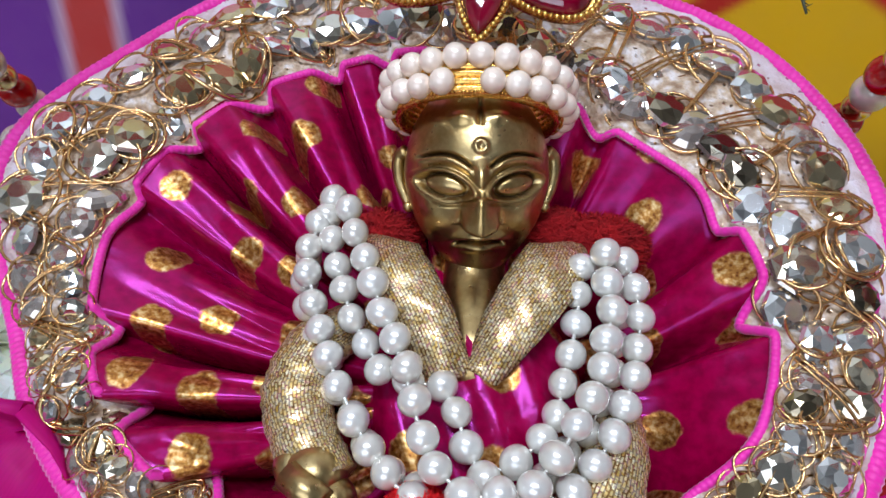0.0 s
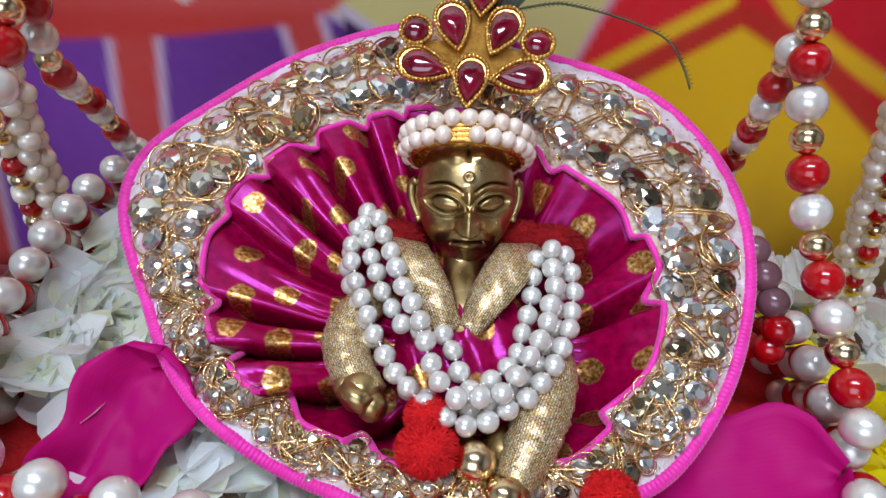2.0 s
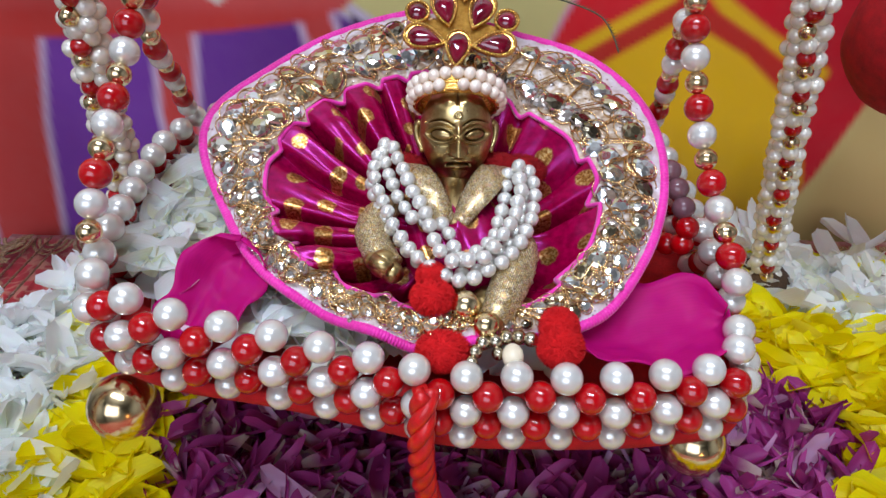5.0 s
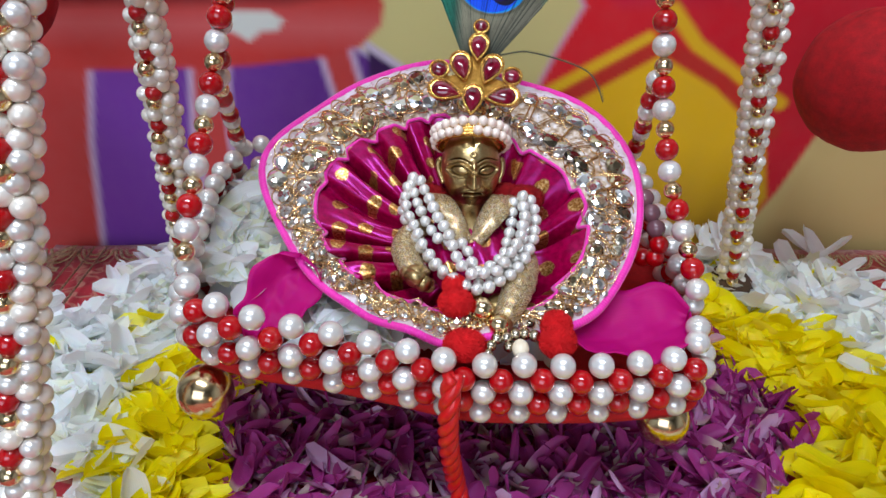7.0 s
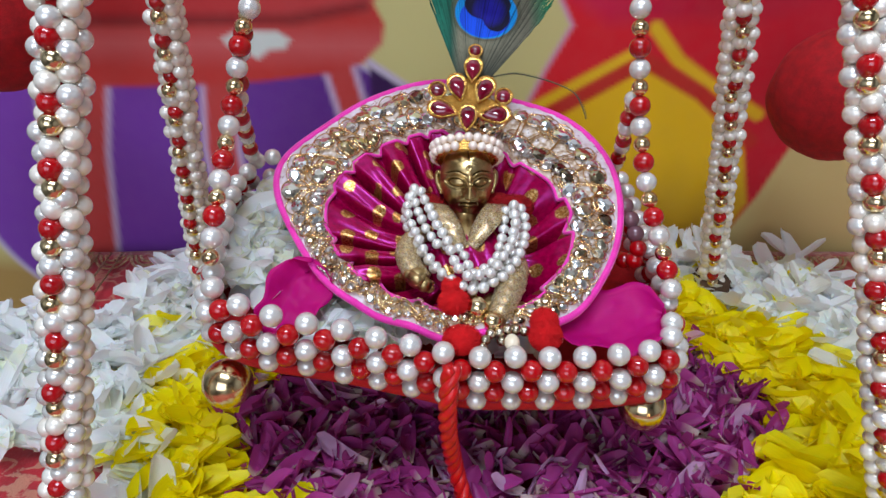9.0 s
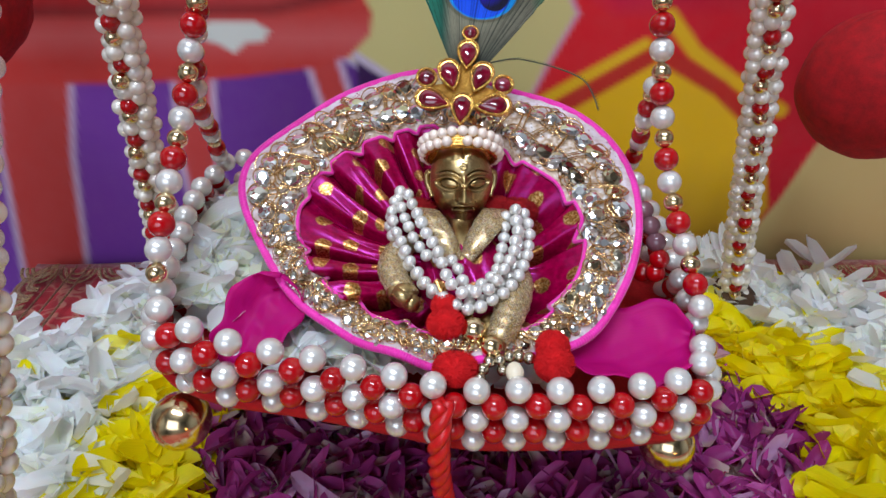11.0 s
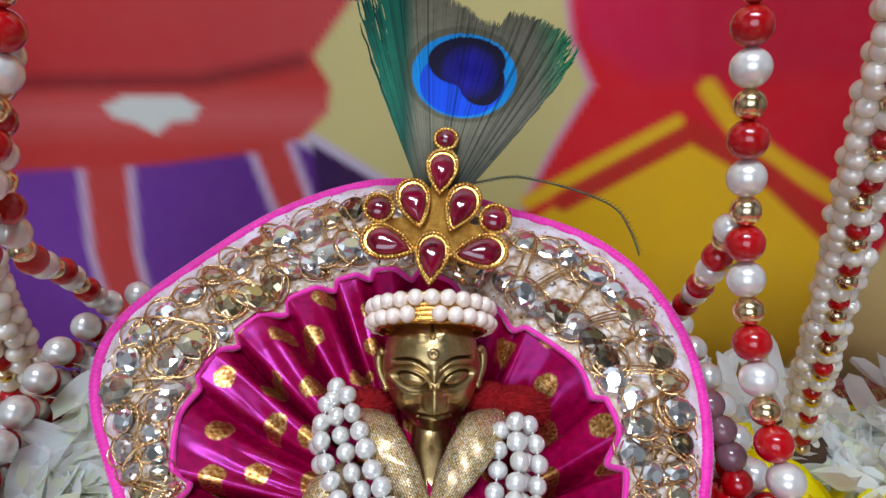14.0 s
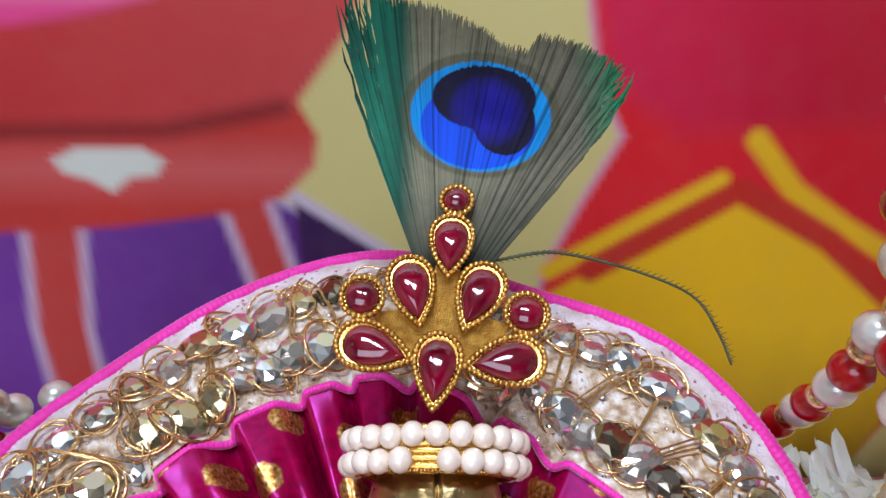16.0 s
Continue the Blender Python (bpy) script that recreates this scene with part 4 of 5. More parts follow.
def lace(points, wide, thick, name, label, n=40):
    """Woven lace along a path: flat turned-over ribbon for a thin one, soft tube for a thick one."""
    g = Geo()
    path = spline(points, n)
    if np.ndim(thick):
        ring = 1 + 0.025 * np.sin(np.arange(n) * 1.3) + 0.03 * np.sin(np.arange(n) * 2.9)
        g.add(*sweep(dl(path), wide * ring, thick * ring, 18, up=DM[:3, 2], uvs=(1000, 26)))
        return part(name, g, LACE, dress, label)
    arc_ = np.concatenate([[0], np.cumsum(np.linalg.norm(np.diff(path, axis=0), axis=1))])
    tan_ = np.gradient(path, axis=0)
    side_ = np.cross(tan_, [0, 0, 1.0])
    side_ /= np.linalg.norm(side_, axis=1)[:, None]
    v, uvl = [], []
    for i in range(n):
        for c in np.linspace(-1, 1, 9):
            v.append(path[i] + side_[i] * c * wide[i] * 1000 + np.array([0, 0, 1.3 * (1 - c * c) + 0.5 * c * math.sin(i * 0.16) + 0.18 * math.sin(i * 0.8 + 3 * c)]))
            uvl.append((arc_[i], c * wide[i] * 1000))
    g.add(dl(v), grid_faces(n, 9), uvl)
    ob_ = part(name, g, LACE, dress, label)
    ob_.modifiers.new("thick", "SOLIDIFY").thickness = 0.0006
    return ob_


def taper(*w):
    return np.interp(np.linspace(0, 1, 40), np.linspace(0, 1, len(w)), w) / 1000


lace([(-5.0, 6, -3), (-5.8, 2.5, 3.5), (-4.0, -3.5, 7.2), (0.2, -11, 7.2), (4.6, -19.5, 4.6)], taper(3.4, 4.2, 4.6, 4.0, 2.6), 0.0012, "collar", "woven gold lace collar edge")
lace([(20.0, 6, -3), (20.6, 2.0, 3.5), (18.2, -3.6, 7.2), (13.6, -10.6, 7.2), (8.2, -19.0, 4.6)], taper(3.6, 4.6, 5.0, 4.2, 2.2), 0.0012, "collar", "woven gold lace collar edge")
lace([(-10, -9, 1), (-15.5, -14, 2.5), (-17.6, -21.0, 3.0), (-15.4, -28, 3.5), (-11.5, -33.5, 4.0)], taper(3.4, 4.6, 5.2, 4.8, 4.2), taper(2.4, 3.0, 3.4, 3.6, 3.6), "sleeve", "gold lace sleeve")
lace([(27, -20, 1), (27.0, -28, 3.0), (23.6, -36, 3.5), (20.2, -44, 4.0), (17.4, -50, 4.0)], taper(3.0, 4.4, 5.8, 5.4, 4.0), taper(2.6, 3.2, 4.0, 3.8, 3.2), "sleeve", "gold lace sleeve")

# ---- brass figure: one plain mesh ----
HEAD = pose(0.0006, 0.1030, 0.1300, -27, 0, 2) @ Matrix.Diagonal((1.04, 1.0, 1.10, 1))


def bell(x, w):
    return np.exp(-(x / w) ** 2)


g = Geo()
nu, nv = 260, 200
v, f = ball((0, 0, 0), 1.0, nu, nv)
x, y, z = v[:, 0] * 11.4, v[:, 1] * 12.0, np.where(v[:, 2] > 0, v[:, 2] * 14.0, v[:, 2] * 15.0)
jaw = np.clip(-z / 15.0, 0, 1)
x = x * (1 - 0.25 * jaw ** 1.6)
y = y * (1 - 0.05 * jaw)
front = np.clip(-v[:, 1], 0, 1) ** 0.5
ax_ = np.abs(x)
zf = z + 1.6
eye = np.hypot((ax_ - 5.1) / 3.7, (zf - 0.4 - 0.17 * (ax_ - 5)) / (1.75 - 0.03 * (ax_ - 5) ** 2))
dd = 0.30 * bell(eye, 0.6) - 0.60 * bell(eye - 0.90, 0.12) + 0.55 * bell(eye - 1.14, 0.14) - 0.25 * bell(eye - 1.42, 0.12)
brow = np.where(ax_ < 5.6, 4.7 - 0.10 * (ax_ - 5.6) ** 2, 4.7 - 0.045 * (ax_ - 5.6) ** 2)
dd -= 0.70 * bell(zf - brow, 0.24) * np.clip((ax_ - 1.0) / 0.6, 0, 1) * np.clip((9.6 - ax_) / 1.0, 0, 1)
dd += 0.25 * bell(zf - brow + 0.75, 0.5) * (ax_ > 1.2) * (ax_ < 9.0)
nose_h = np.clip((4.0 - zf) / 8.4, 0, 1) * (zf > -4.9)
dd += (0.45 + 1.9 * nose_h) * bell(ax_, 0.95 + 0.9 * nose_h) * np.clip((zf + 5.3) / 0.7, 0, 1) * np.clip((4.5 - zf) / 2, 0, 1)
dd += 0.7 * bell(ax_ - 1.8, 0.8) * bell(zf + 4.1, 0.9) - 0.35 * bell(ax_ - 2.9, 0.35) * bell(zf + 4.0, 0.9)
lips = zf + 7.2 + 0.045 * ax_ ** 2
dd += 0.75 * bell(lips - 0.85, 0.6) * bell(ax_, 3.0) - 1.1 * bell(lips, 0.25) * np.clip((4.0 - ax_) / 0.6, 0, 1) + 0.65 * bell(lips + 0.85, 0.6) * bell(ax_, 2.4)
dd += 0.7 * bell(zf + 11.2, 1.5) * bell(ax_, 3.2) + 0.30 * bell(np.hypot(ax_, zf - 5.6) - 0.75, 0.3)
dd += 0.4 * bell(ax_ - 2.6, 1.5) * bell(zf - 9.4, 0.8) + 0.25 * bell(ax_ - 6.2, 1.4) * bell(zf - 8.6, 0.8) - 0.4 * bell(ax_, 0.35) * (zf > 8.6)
dd += 0.45 * bell(ax_ - 6.5, 2.6) * bell(zf + 4.6, 2.8)
n_ = v / np.linalg.norm(v, axis=1)[:, None]
hv = np.stack([x, y, z], 1) + n_ * (1.9 * dd * front)[:, None]
HM = np.array(HEAD)


def head_at(p):
    return np.asarray(p, float) / 1000 @ HM[:3, :3].T + HM[:3, 3]


# UV x rises with groove depth, so carved lines of the face come out darker
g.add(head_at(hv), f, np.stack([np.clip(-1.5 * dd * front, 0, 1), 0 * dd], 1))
for sx in (-1, 1):
    e = spline([(sx * 11.0, 0.5, 3.4), (sx * 12.3, 1.2, 2.2), (sx * 12.1, 0.5, -1.2), (sx * 10.8, -0.6, -4.4)], 20)
    g.add(*sweep(head_at(e), np.linspace(0.0013, 0.0008, 20), sides=8))
    vv, ff = ball((sx * 10.8, -0.6, -4.8), 0.85, 16, 12)
    g.add(head_at(vv), ff)
g.add(*sweep(np.vstack([head_at([(0, 5.5, -7)]), head_at([(0, 6.0, -11)]), dl([(7.3, -7, -1.0)]), dl([(7.3, -13, 0.6)]), dl([(7.3, -20, 2.0)])]), np.array([5.6, 5.4, 5.4, 5.0, 4.0]) / 1000, sides=24))
ringp = [head_at((5.9 * math.cos(a), 5.9 + 5.9 * math.sin(a), -12.2)) for a in np.linspace(0, 6.283, 30, endpoint=False)]
g.add(*sweep(ringp, 0.0009, sides=8, closed=True))
vv, ff = ball((0, 0, 0), 1, 32, 22)
g.add(dl(vv * np.array([13.5, 19, 6.5]) + np.array([7.4, -22, -3.0])), ff)
# fists and folded legs
for c, r in (((-13.5, -32.5, 4.0), 4.4), ((-10.8, -35.5, 4.0), 3.2), ((-16.5, -31.5, 4.0), 2.8), ((16.8, -51.0, 4.0), 3.6)):
    vv, ff = ball(c, r, 20, 14)
    g.add(dl(vv), ff)
g.add(*sweep(dl([(-16.5, -33.0, 7.0), (-11.5, -36.6, 8.0)]), 0.0021, sides=14))
for pts_, r in (([(14, -40, -3), (20, -48, -1), (12, -53, 0)], 5.0),):
    g.add(*sweep(dl(spline(pts_, 16)), r / 1000, sides=16))
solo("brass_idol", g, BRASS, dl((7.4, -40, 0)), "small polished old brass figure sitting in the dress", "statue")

# red wool behind the neck; the crimson tint partly stands for shade there
wool = thing("wool_collar", dl((7.3, -2, 4)), "tufts of red wool tied behind the neck, tinted darker for shade", "wool tuft")
for c, r, sc in (((-9.5, 8.0, -4.5), 7.5, (1.1, 0.8, 0.7)), ((28.5, 7.5, -4.0), 7.5, (1.15, 0.8, 0.7)), ((22.0, 10.0, -4.5), 6.0, (1, 0.9, 0.7))):
    g, yarn = Geo(), Geo()
    fuzz(g, yarn, dl(c), r / 1000, 3000, rng, 0.14, 0.00008, sc)
    part("yarn", yarn, DARK_WOOL, part("tuft", g, DARK_WOOL, wool))

# ---- crown ----
CROWN = pose(0.0005, 0.1085, 0.1404, -46, 0, -2) @ Matrix.Diagonal((0.93, 0.95, 0.95, 1))
CM = np.array(CROWN)


def cl(p):
    return np.asarray(p, float) / 1000 @ CM[:3, :3].T + CM[:3, 3]


crown = thing("crown", pose(0.0005, 0.1085, 0.1404, -46, 0, -2), "gilt crown with two rows of pearls and ruby glass drops", "crown")
g = Geo()
a_ = np.linspace(0, 2 * math.pi, 72, endpoint=False)
for zz, r in ((-3.1, 13.6), (-1.9, 13.8), (-0.7, 13.9), (0.5, 13.9), (1.7, 13.8), (2.9, 13.5)):
    g.add(*sweep(cl(np.stack([r * np.cos(a_), 11.4 / 13.9 * r * np.sin(a_), np.full(72, zz)], 1)), 0.0008, 0.0011, 8, closed=True))
nrow = 150
for k in range(nrow):
    a = 2 * math.pi * k / nrow
    for zz in (-3.6, -0.2):
        vv, ff = ball((14.6 * math.cos(a), 12.0 * math.sin(a), zz), 0.36, 6, 4)
        g.add(cl(vv), ff)
part("crown_band", g, GOLD, crown, "beaded gilt band")
for zz, off, skip in ((2.0, 0.0, ()), (-2.0, 0.5, (5,))):
    for k in range(24):
        a = math.radians(180 + (k + off) * 7.6 * 2.0)
        if k in skip or k > 22:
            continue
        p = cl((15.4 * math.cos(a), 12.8 * math.sin(a), zz + rng.normal(0, 0.1)))
        bead(WW_BEAD, p, 0.00192, crown, 1.06)

# jewelled spray on the crown's front
PIN = pose(0.0004, 0.1108, 0.1525, -46, 3, -6)
PM = np.array(PIN)


def pl(p):
    return np.asarray(p, float) / 1000 @ PM[:3, :3].T + PM[:3, 3]


def drop(t, L, Wd):
    """Outline of a tear drop, point at +L."""
    return np.stack([Wd * np.sin(t) * np.sin(t / 2) ** 0.9 * 1.05, -L * np.cos(t)], 1)


GEMS = (((0.4, 34.5), 2.2, 2.2, 0, "round"), ((0.2, 25.4), 4.6, 3.5, 0, "drop"), ((-5.6, 16.2), 5.0, 3.7, 18, "drop"), ((5.8, 16.2), 5.0, 3.7, -18, "drop"),
        ((-14.2, 14.2), 2.8, 2.8, 0, "round"), ((14.4, 14.0), 2.8, 2.8, 0, "round"), ((-10.8, 5.4), 5.2, 3.8, 78, "drop"), ((11.2, 5.2), 5.2, 3.8, -78, "drop"), ((0.0, 2.6), 5.0, 3.6, 0, "drop"))
spray = thing("crown_brooch", PIN, "gilt peacock spray set with ruby red glass drops", "brooch")
t_ = np.linspace(0, 2 * math.pi, 40, endpoint=False)
for (gx, gz), L, Wd, rot, kind_ in GEMS:
    L, Wd = L * 1.08, Wd * 1.10
    o = drop(t_, L, Wd) if kind_ == "drop" else np.stack([Wd * np.sin(t_), -L * np.cos(t_)], 1)
    ca, sa = math.cos(math.radians(rot)), math.sin(math.radians(rot))
    R2 = np.array([[ca, -sa], [sa, ca]])

    def on_pin(o2, d, gx=gx, gz=gz, R2=R2):
        q = o2 @ R2.T + np.array([gx, gz])
        return np.stack([q[:, 0], np.full(len(q), -d), q[:, 1]], 1)

    # back plate and rim
    g = Geo()
    for sc, d in ((1.28, -0.4), (1.30, 0.5), (1.18, 1.0), (1.02, 0.8)):
        g.add(pl(on_pin(o * sc, d)), [])
    n = len(o)
    g.f = [(k, (k + 1) % n, n + (k + 1) % n, n + k) for k in range(n)] + [(n + k, n + (k + 1) % n, 2 * n + (k + 1) % n, 2 * n + k) for k in range(n)] + [(2 * n + k, 2 * n + (k + 1) % n, 3 * n + (k + 1) % n, 3 * n + k) for k in range(n)] + [tuple(range(3 * n, 4 * n)), tuple(range(n))[::-1]]
    seg = np.linalg.norm(np.roll(o, -1, 0) - o, axis=1)
    cum = np.concatenate([[0], np.cumsum(seg)])
    m_ = max(14, int(cum[-1] * 1.22 / 0.95))
    oc = np.vstack([o, o[:1]])
    for q in np.linspace(0, cum[-1], m_, endpoint=False):
        c2 = np.array([[np.interp(q, cum, oc[:, 0]), np.interp(q, cum, oc[:, 1])]]) * 1.19
        vv, ff = ball((0, 0, 0), 0.60, 8, 6)
        g.add(pl(vv + on_pin(c2, 1.0)[0]), ff)
    setting = part("setting", g, GOLD, spray)
    g = Geo()
    lv = 9
    pts_ = [on_pin(o * math.cos(b), 0.7 + 1.9 * math.sin(b)) for b in np.linspace(0, math.pi / 2 * 0.96, lv)]
    g.add(pl(np.vstack(pts_)), [(i * n + k, i * n + (k + 1) % n, (i + 1) * n + (k + 1) % n, (i + 1) * n + k) for i in range(lv - 1) for k in range(n)] + [tuple(range((lv - 1) * n, lv * n))])
    part("gem", g, RUBY, setting, "ruby red glass drop")
g = Geo()
plate = [(0, -3), (-3, 3), (-8, 8), (-13, 12), (-8, 13), (-3, 15), (-1.5, 28), (0, 34), (1.5, 28), (3, 15), (8, 13), (13, 12), (8, 8), (3, 3)]
g.add(pl([(x, 0.8, z) for x, z in plate] + [(x, 1.8, z) for x, z in plate]), [tuple(range(14)), tuple(range(14, 28))[::-1]] + [(k, 14 + k, 14 + (k + 1) % 14, (k + 1) % 14) for k in range(14)])
part("back_plate", g, DULL_GILT, spray, smooth=False)

# ---- peacock feather ----
FE = pose(0.0040, 0.1270, 0.1630, -42, 0, 0)
FM = np.array(FE)


def fl(p):
    return np.asarray(p, float) / 1000 @ FM[:3, :3].T + FM[:3, 3]


feather = thing("peacock_feather", FE, "trimmed peacock feather with blue eye stuck behind the crown", "feather")
ANG = [-17, -15.5, -9, -4.7, 1, 8, 13.7, 18.2, 19, 26, 34, 38, 42]
LEN = [66, 74, 74, 71.5, 69.7, 65.6, 61.9, 62.5, 67.1, 68, 68, 64.5, 52]
g = Geo()
for k in range(760):
    a0 = rng.uniform(-17.5, 41) if k > 70 else rng.uniform(-17.5, -9)
    stray = k <= 70
    if not stray:
        a0 = -11 + (k - 70) * 50.5 / 690 + rng.normal(0, 0.12)
    Lb = np.interp(a0, ANG, LEN) * rng.uniform(0.97, 1.0) * (rng.uniform(0.80, 1.06) if stray or a0 > 35 else 1)
    a = math.radians(a0)
    deep = rng.normal(0, 0.35)
    wob = rng.normal(0, 0.7 if stray else 0.12)
    frill = 1.0 if a0 > 34 else 0.5 if stray else 0.0
    pts_ = []
    for q in np.linspace(0.10, 1, 16):
        bend = 0.06 * (q - q * q) * min(1, max(-1, (10 - a0) / 18))
        pts_.append((-2.9 + Lb * q * math.sin(a - bend) + wob * q * q + frill * math.sin(q * 40 + k) * q ** 6, deep * q - 1.2 * math.sin(q * 3), -7.7 + Lb * q * math.cos(a - bend)))
    pts_ = np.array(pts_)
    wd = np.interp(np.linspace(0.10, 1, 16), [0, 0.5, 0.95, 1], [0.08, 0.20, 0.24, 0.05])
    sd = np.stack([np.cos(np.full(16, a)), np.zeros(16), -np.sin(np.full(16, a))], 1)
    vv = np.empty((32, 3))
    vv[0::2], vv[1::2] = pts_ - sd * wd[:, None], pts_ + sd * wd[:, None]
    g.add(fl(vv), [(2 * i, 2 * i + 1, 2 * i + 3, 2 * i + 2) for i in range(15)], vv[:, [0, 2]])
tagged(part("vane", g, FEATHER, feather, "brown and green barbs with a blue eye"), kind="stuff")
g = Geo()
g.add(*sweep(fl([(-3, 2.2, -12), (-1, 2.2, 4), (1, 1.8, 14)]), np.array([0.0007, 0.0006, 0.0002]), sides=8))
part("shaft", g, QUILL, feather)
g = Geo()
qp = spline([(5, 0, 4.5), (15.1, -1, 6.2), (21.4, -1, 6.0), (33.7, -1, 2.7), (43.3, -1, -1.9), (47.0, -1, -8.3), (48.7, -1, -14.5)], 50)
g.add(*sweep(fl(qp), np.linspace(0.00030, 0.00022, 50), sides=6))
for i in range(1, 49):
    for s in (-1, 1):
        a = fl(qp[i])
        g.add(*sweep([a, a + np.array([0.0011, 0, 0.0006 * s])], np.array([0.00014, 0.00005]), sides=4))
part("stray_barb", g, QUILL, feather, "single curved dry barb")

# ---- pearl garland ----
garland = thing("pearl_garland", dl((7, -30, 12)), "garland of several strands of small white pearls", "necklace")
STRANDS = (
    [(-15.2, 8.8), (-17.8, -0.1), (-15.3, -11.0), (-11.5, -20.3), (-8.0, -26.6), (-4.3, -32.7), (1.0, -36.4), (6.3, -39.8), (10.9, -39.5), (16.4, -36.6), (22.2, -32.1), (26.7, -25.1), (29.9, -16.9), (31.3, -8.3), (30.3, -0.9)],
    [(-11.9, 5.7), (-9.3, -1.5), (-6.4, -9.3), (-2.7, -17.8), (-0.4, -25.0), (1.8, -31.1), (5.6, -35.4), (10.2, -35.9), (15.2, -33.8), (19.1, -28.7), (22.6, -23.4), (25.3, -16.2), (26.6, -8.6), (26.1, -1.0)],
    [(-15.8, 6.1), (-11.8, -7.1), (-8.1, -14.8), (-3.5, -20.4), (3.7, -21.3), (5.9, -27.6), (8.1, -32.8), (13.7, -30.3), (17.9, -25.9), (20.0, -18.7), (22.2, -10.2), (23.2, -2.3)],
    [(-18.4, 0.2), (-18.6, -5.8), (-14.1, -16.4), (-9.9, -23.8), (-5.9, -30.0), (-0.5, -33.5), (6.0, -36.8), (13.5, -35.0), (19.0, -30.0), (24.2, -24.0), (27.6, -15.0), (28.6, -6.0), (27.5, 0.5)],
)
for k, st in enumerate(STRANDS):
    n = len(st)
    hs = [(6.5, 9.0, 6.5, 3.5)[k] + (2.5 if k == 1 else 1.6) * math.sin(3.14 * i / (n - 1)) for i in range(n)]
    pts_ = dl([(u, w, h) for (u, w), h in zip(st, hs)])
    L = length(pts_)
    cnt = int(L / 0.0043)
    g = Geo()
    path_ = spline(pts_, cnt)
    g.add(*sweep(path_, 0.0003, sides=5))
    strand = part("strand", g, PEARL, garland)
    for p in path_:
        bead(W_BEAD, p + rng.normal(0, 0.0002, 3), 0.00226 * rng.uniform(0.95, 1.04), strand, 0.92)

# ---- pompoms and small beads in front ----
for c, r, sc in (((0.3, -37.8, 6.5), 4.3, (1, 1, 0.9)), ((0.6, -44.2, 6.0), 5.4, (1.1, 1, 0.9)), ((35.1, -52.5, 5.0), 5.3, (1, 1, 1)), ((34.9, -58.4, 5.5), 5.8, (1.05, 1, 1)), ((3.6, -58.4, 2.0), 6.0, (1.2, 1, 0.9))):
    g, yarn = Geo(), Geo()
    fuzz(g, yarn, dl(c), r / 1000, 3600, rng, 0.14, 0.00008, sc)
    pom = thing("pompom", dl(c), "small fluffy red wool pompom beside the dress hem", "pompom", "red pompoms")
    part("core", g, RED_WOOL, pom)
    part("yarn", yarn, RED_WOOL, pom)
anklet = thing("bead_bracelet", dl((14, -58, 15)), "short string of gold and silver beads at the dress hem", "bracelet")
for (u, w, h), r, mesh in (((9.8, -46.0, 5), 4.2, G_BEAD), ((15.2, -52.0, 5), 3.8, G_BEAD), ((12.1, -59.8, 5), 2.0, S_BEAD), ((14.2, -57.2, 5), 2.0, S_BEAD), ((17.7, -56.7, 5), 2.1, S_BEAD), ((20.8, -55.5, 5), 2.1, S_BEAD), ((24.0, -55.5, 5), 2.1, S_BEAD), ((27.2, -56.1, 5), 2.1, S_BEAD), ((11.0, -62.8, 5), 1.9, S_BEAD), ((18.4, -59.8, 4), 1.9, S_BEAD)):
    bead(mesh, dl((u, w, h)), r / 1000, anklet)
g = Geo()
g.add(*sweep(spline(dl([(9.8, -46, 5), (15.2, -52, 5), (14.2, -57.2, 5), (17.7, -56.7, 5), (27.2, -56.1, 5)]), 20), 0.0003, sides=6))
part("thread", g, RED_CORD, anklet)
g = Geo()
v, f = ball((0, 0, 0), 1.0, 20, 14)
v = v * np.array([2.8, 3.6, 2.4]) * (1 - 0.25 * v[:, 1:2])
g.add(dl(v + np.array([22.0, -60.5, 6])), f)
part("ivory_drop", g, IVORY, anklet, "ivory drop bead")


# ---- petals in the tray ----
def rose(name, centre, a, b, yaw, tip_, lab, lobe=0.0):
    g = Geo()
    n, m_ = 22, 16
    v, uvl = [], []
    for i in range(n):
        for j in range(m_):
            s, c = i / (n - 1) * 2 - 1, j / (m_ - 1) * 2 - 1
            w = math.sqrt(max(0.0, 1 - abs(s) ** 3.2)) * (0.78 + 0.22 * s) * (1 + 0.07 * math.sin(7 * s + yaw * 3 + (c > 0) * 2))
            x, y = s * a * (1 + lobe * math.cos(2.6 * math.pi * c) * (s > 0) * s), c * b * max(w, 0.02)
            z = 0.010 * (s * s * 0.5 + c * c * 0.55) + (0.0016 + 0.03 * lobe) * noise.noise(Vector((s * 2, c * 2, yaw))) + 0.0014 * noise.noise(Vector((s * 5, c * 5, yaw + 3))) + 0.0005 * noise.noise(Vector((s * 2, c * 14, yaw + 9)))
            v.append((x, y, z))
            uvl.append((c * 2, s))
    m4 = np.array(Matrix.Translation(centre) @ Euler((tip_[0], tip_[1], 0)).to_matrix().to_4x4() @ Matrix.Rotation(yaw, 4, "Z"))
    g.add(np.array(v) @ m4[:3, :3].T + m4[:3, 3], grid_faces(n, m_), uvl)
    ob = solo(name, g, ROSE_PETAL, centre, lab, "petal", "rose petals")
    ob.modifiers.new("thick", "SOLIDIFY").thickness = 0.0004


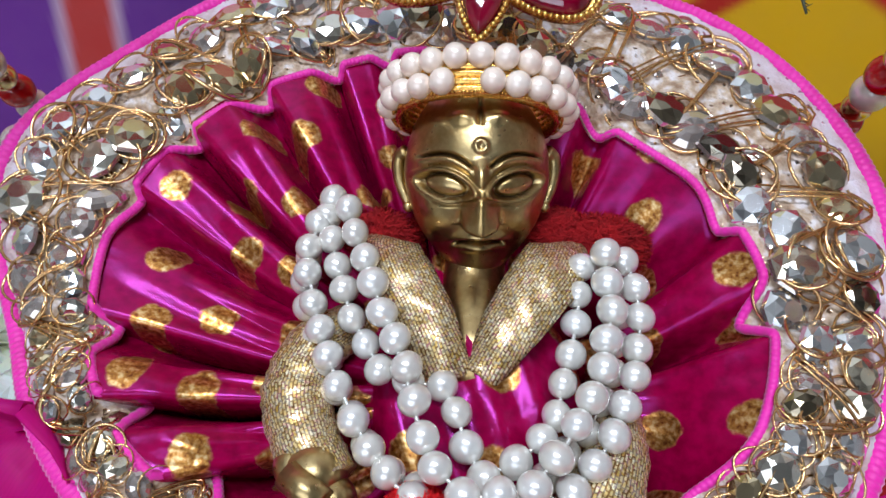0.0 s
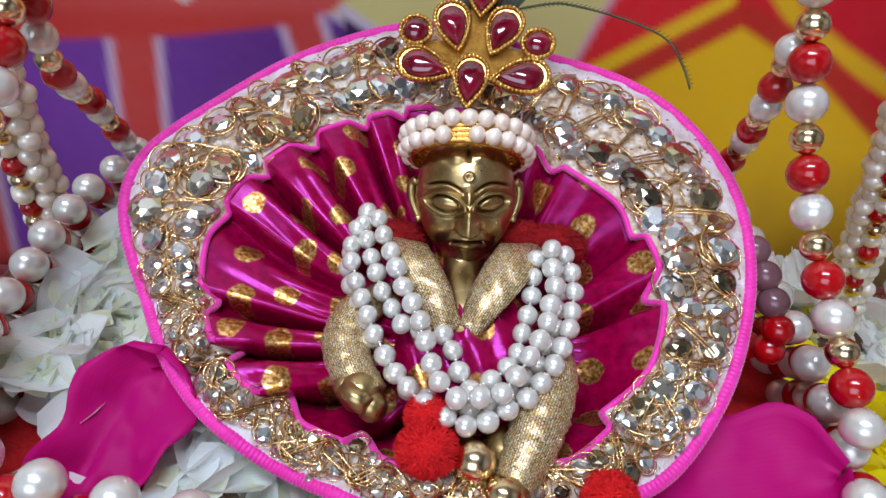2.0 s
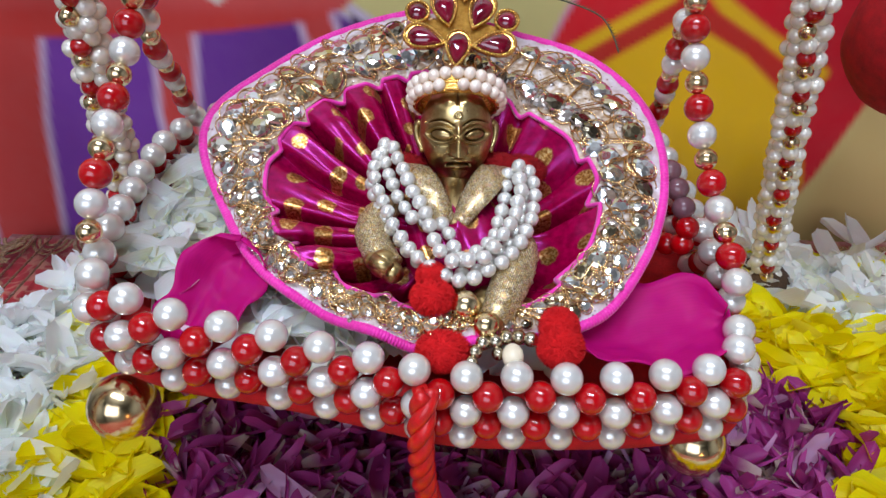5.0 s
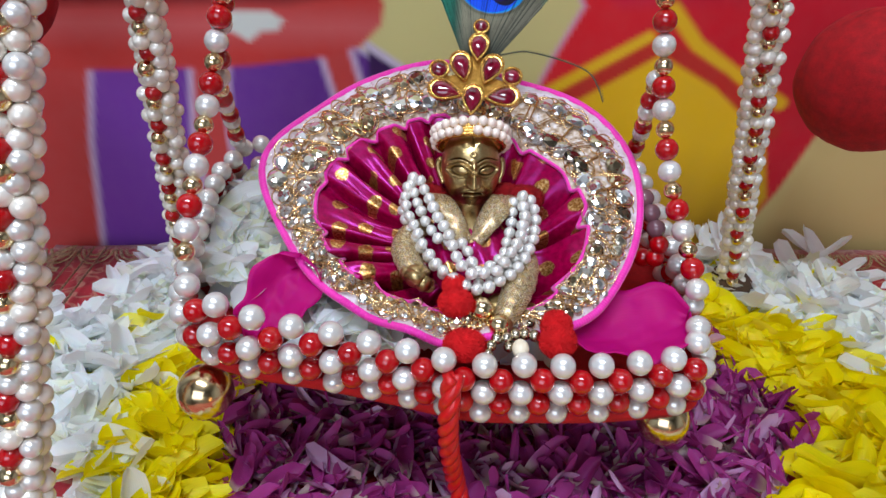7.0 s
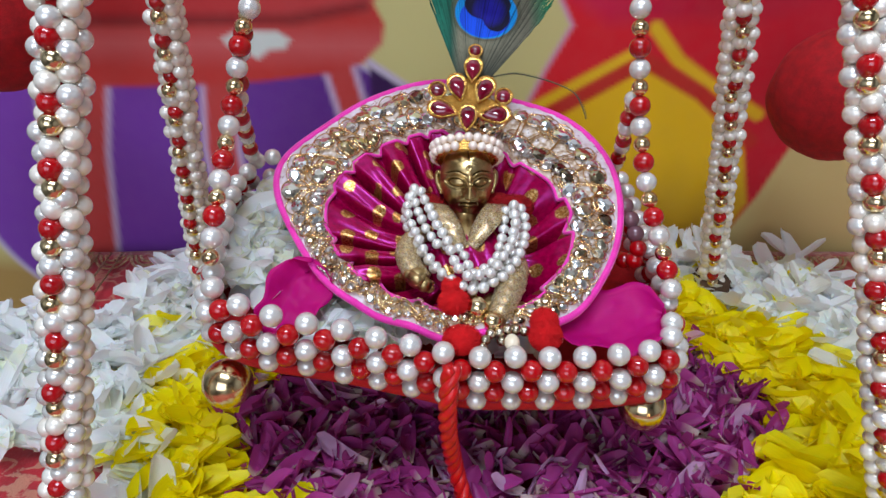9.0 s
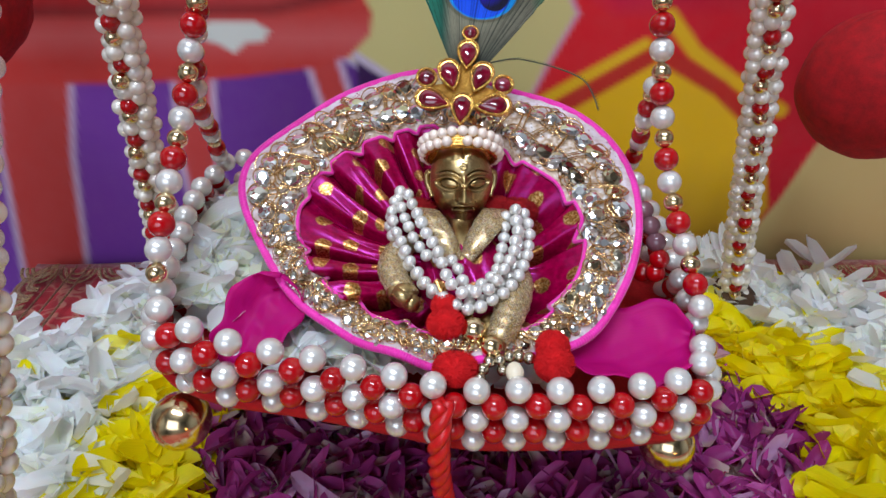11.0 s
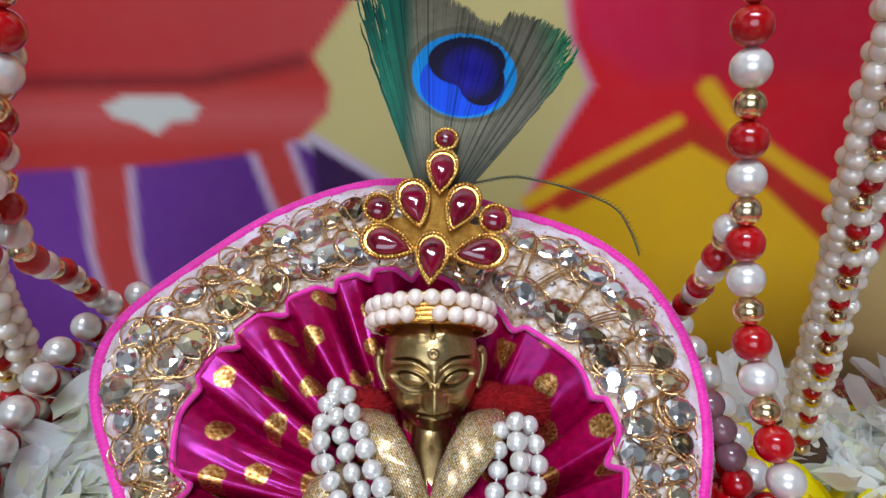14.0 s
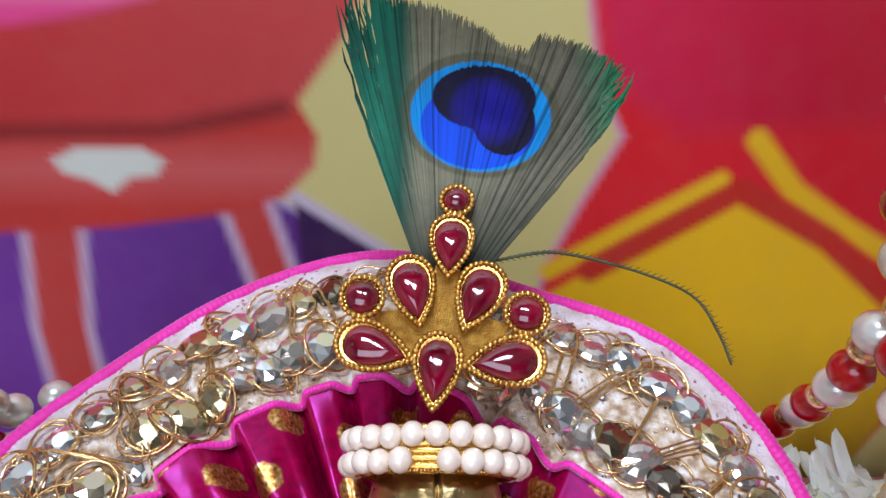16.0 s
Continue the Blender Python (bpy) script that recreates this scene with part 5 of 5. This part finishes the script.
rose("rose_petal", (-0.0710, 0.0580, 0.0950), 0.0172, 0.0150, 1.2, (0.52, 0.15), "crumpled deep magenta rose petal lying in the tray", 0.10)
rose("rose_petal", (0.0545, 0.0525, 0.0880), 0.0235, 0.020, 0.1, (0.22, -0.02), "large deep magenta rose petal lying in the tray")
g = Geo()
for _ in range(300):
    x, y = rng.uniform(-0.089, 0.030), rng.uniform(0.047, 0.150)
    if math.hypot(x, y - 0.1) < 0.02 or (abs(x + 0.071) < 0.012 and 0.05 < y < 0.066):
        continue
    petal(g, (x, y, 0.0785 - 0.07 * x + 0.008 * rng.random() - 0.1 * max(0, 0.06 - y)), rng.uniform(0, 6.28), rng.normal(0.0, 0.15), rng.normal(0, 0.25), rng.uniform(0.016, 0.024), rng.uniform(0.007, 0.011), rng.uniform(-0.2, 0.5), "round", rng)
for _ in range(240):
    x, y = rng.uniform(-0.098, -0.058), rng.uniform(0.068, 0.158)
    petal(g, (x, y, 0.090 + 0.35 * max(0, -0.066 - x) + 0.004 * rng.random()), rng.uniform(0, 6.28), rng.normal(0.0, 0.2), rng.normal(0, 0.25), rng.uniform(0.016, 0.026), rng.uniform(0.007, 0.011), rng.uniform(-0.2, 0.5), "round", rng)
solo("tray_petals", g, WHITE_PETAL, (0, 0.1, 0.075), "loose white petals strewn on the swing tray", "petals", kind="stuff")

# ---- hanging velvet balls behind the stand ----
for c, r in (((0.212, 0.195, 0.139), 0.036), ((-0.232, 0.190, 0.182), 0.042)):
    ball_ = thing("velvet_ball", c, "large fuzzy dark red velvet ball hanging by the stand", "pompom", "velvet balls")
    g = Geo()
    v, f = ball((0, 0, 0), r, 64, 44)
    v *= np.array([1 + 0.035 * noise.noise(Vector(q * 60)) + 0.012 * noise.noise(Vector(q * 400)) for q in v])[:, None]
    g.add(v + np.array(c), f)
    part("wool_ball", g, DARK_WOOL, ball_)
    g = Geo()
    g.add(*sweep([np.array(c) + (0, 0, r * 0.8), np.array([c[0] * 0.62, 0.10, 0.372])], 0.0006, sides=6))
    part("thread", g, RED_CORD, ball_)

# ---- gilt ornaments hanging from the bar over the feather ----
for low_, rad_, tips in (((-0.0140, 0.0976, 0.2150), 0.0054, 0), ((0.0127, 0.1377, 0.2145), 0.0032, 2)):
    base_ = np.array(low_)
    bell_ = thing("hanging_bell", low_, "small gilt bell hanging on a thread from the top bar", "ornament", "hanging gilt bells")
    prof = np.array([(0.0, 0.0), (0.62, 0.10), (0.92, 0.42), (1.0, 0.85), (0.94, 1.3), (0.74, 1.75), (0.40, 2.05), (0.22, 2.25), (0.0, 2.3)]) * rad_
    n = 24
    v = [(base_[0] + r_ * math.cos(a), base_[1] + r_ * math.sin(a), base_[2] + (0.25 * rad_ if tips else 0) + z_) for r_, z_ in prof for a in np.linspace(0, 2 * math.pi, n, endpoint=False)]
    f = [(i * n + k, i * n + (k + 1) % n, (i + 1) * n + (k + 1) % n, (i + 1) * n + k) for i in range(len(prof) - 1) for k in range(n)]
    part("bell_body", Geo().add(v, f), GOLD_BEAD if not tips else DULL_GILT, bell_, "shiny gilt shell")
    for k in range(tips):
        part("drop", Geo().add(*ball(base_ + np.array([(k - 0.5) * 0.0034, 0, 0.0012]), 0.0012, 12, 10, (0.8, 0.8, 1.4))), DULL_GILT, bell_)
    part("thread", Geo().add(*sweep([base_ + (0, 0, 2.2 * rad_), np.array([base_[0], base_[1], 0.372])], 0.0004, sides=6)), RED_CORD, bell_)
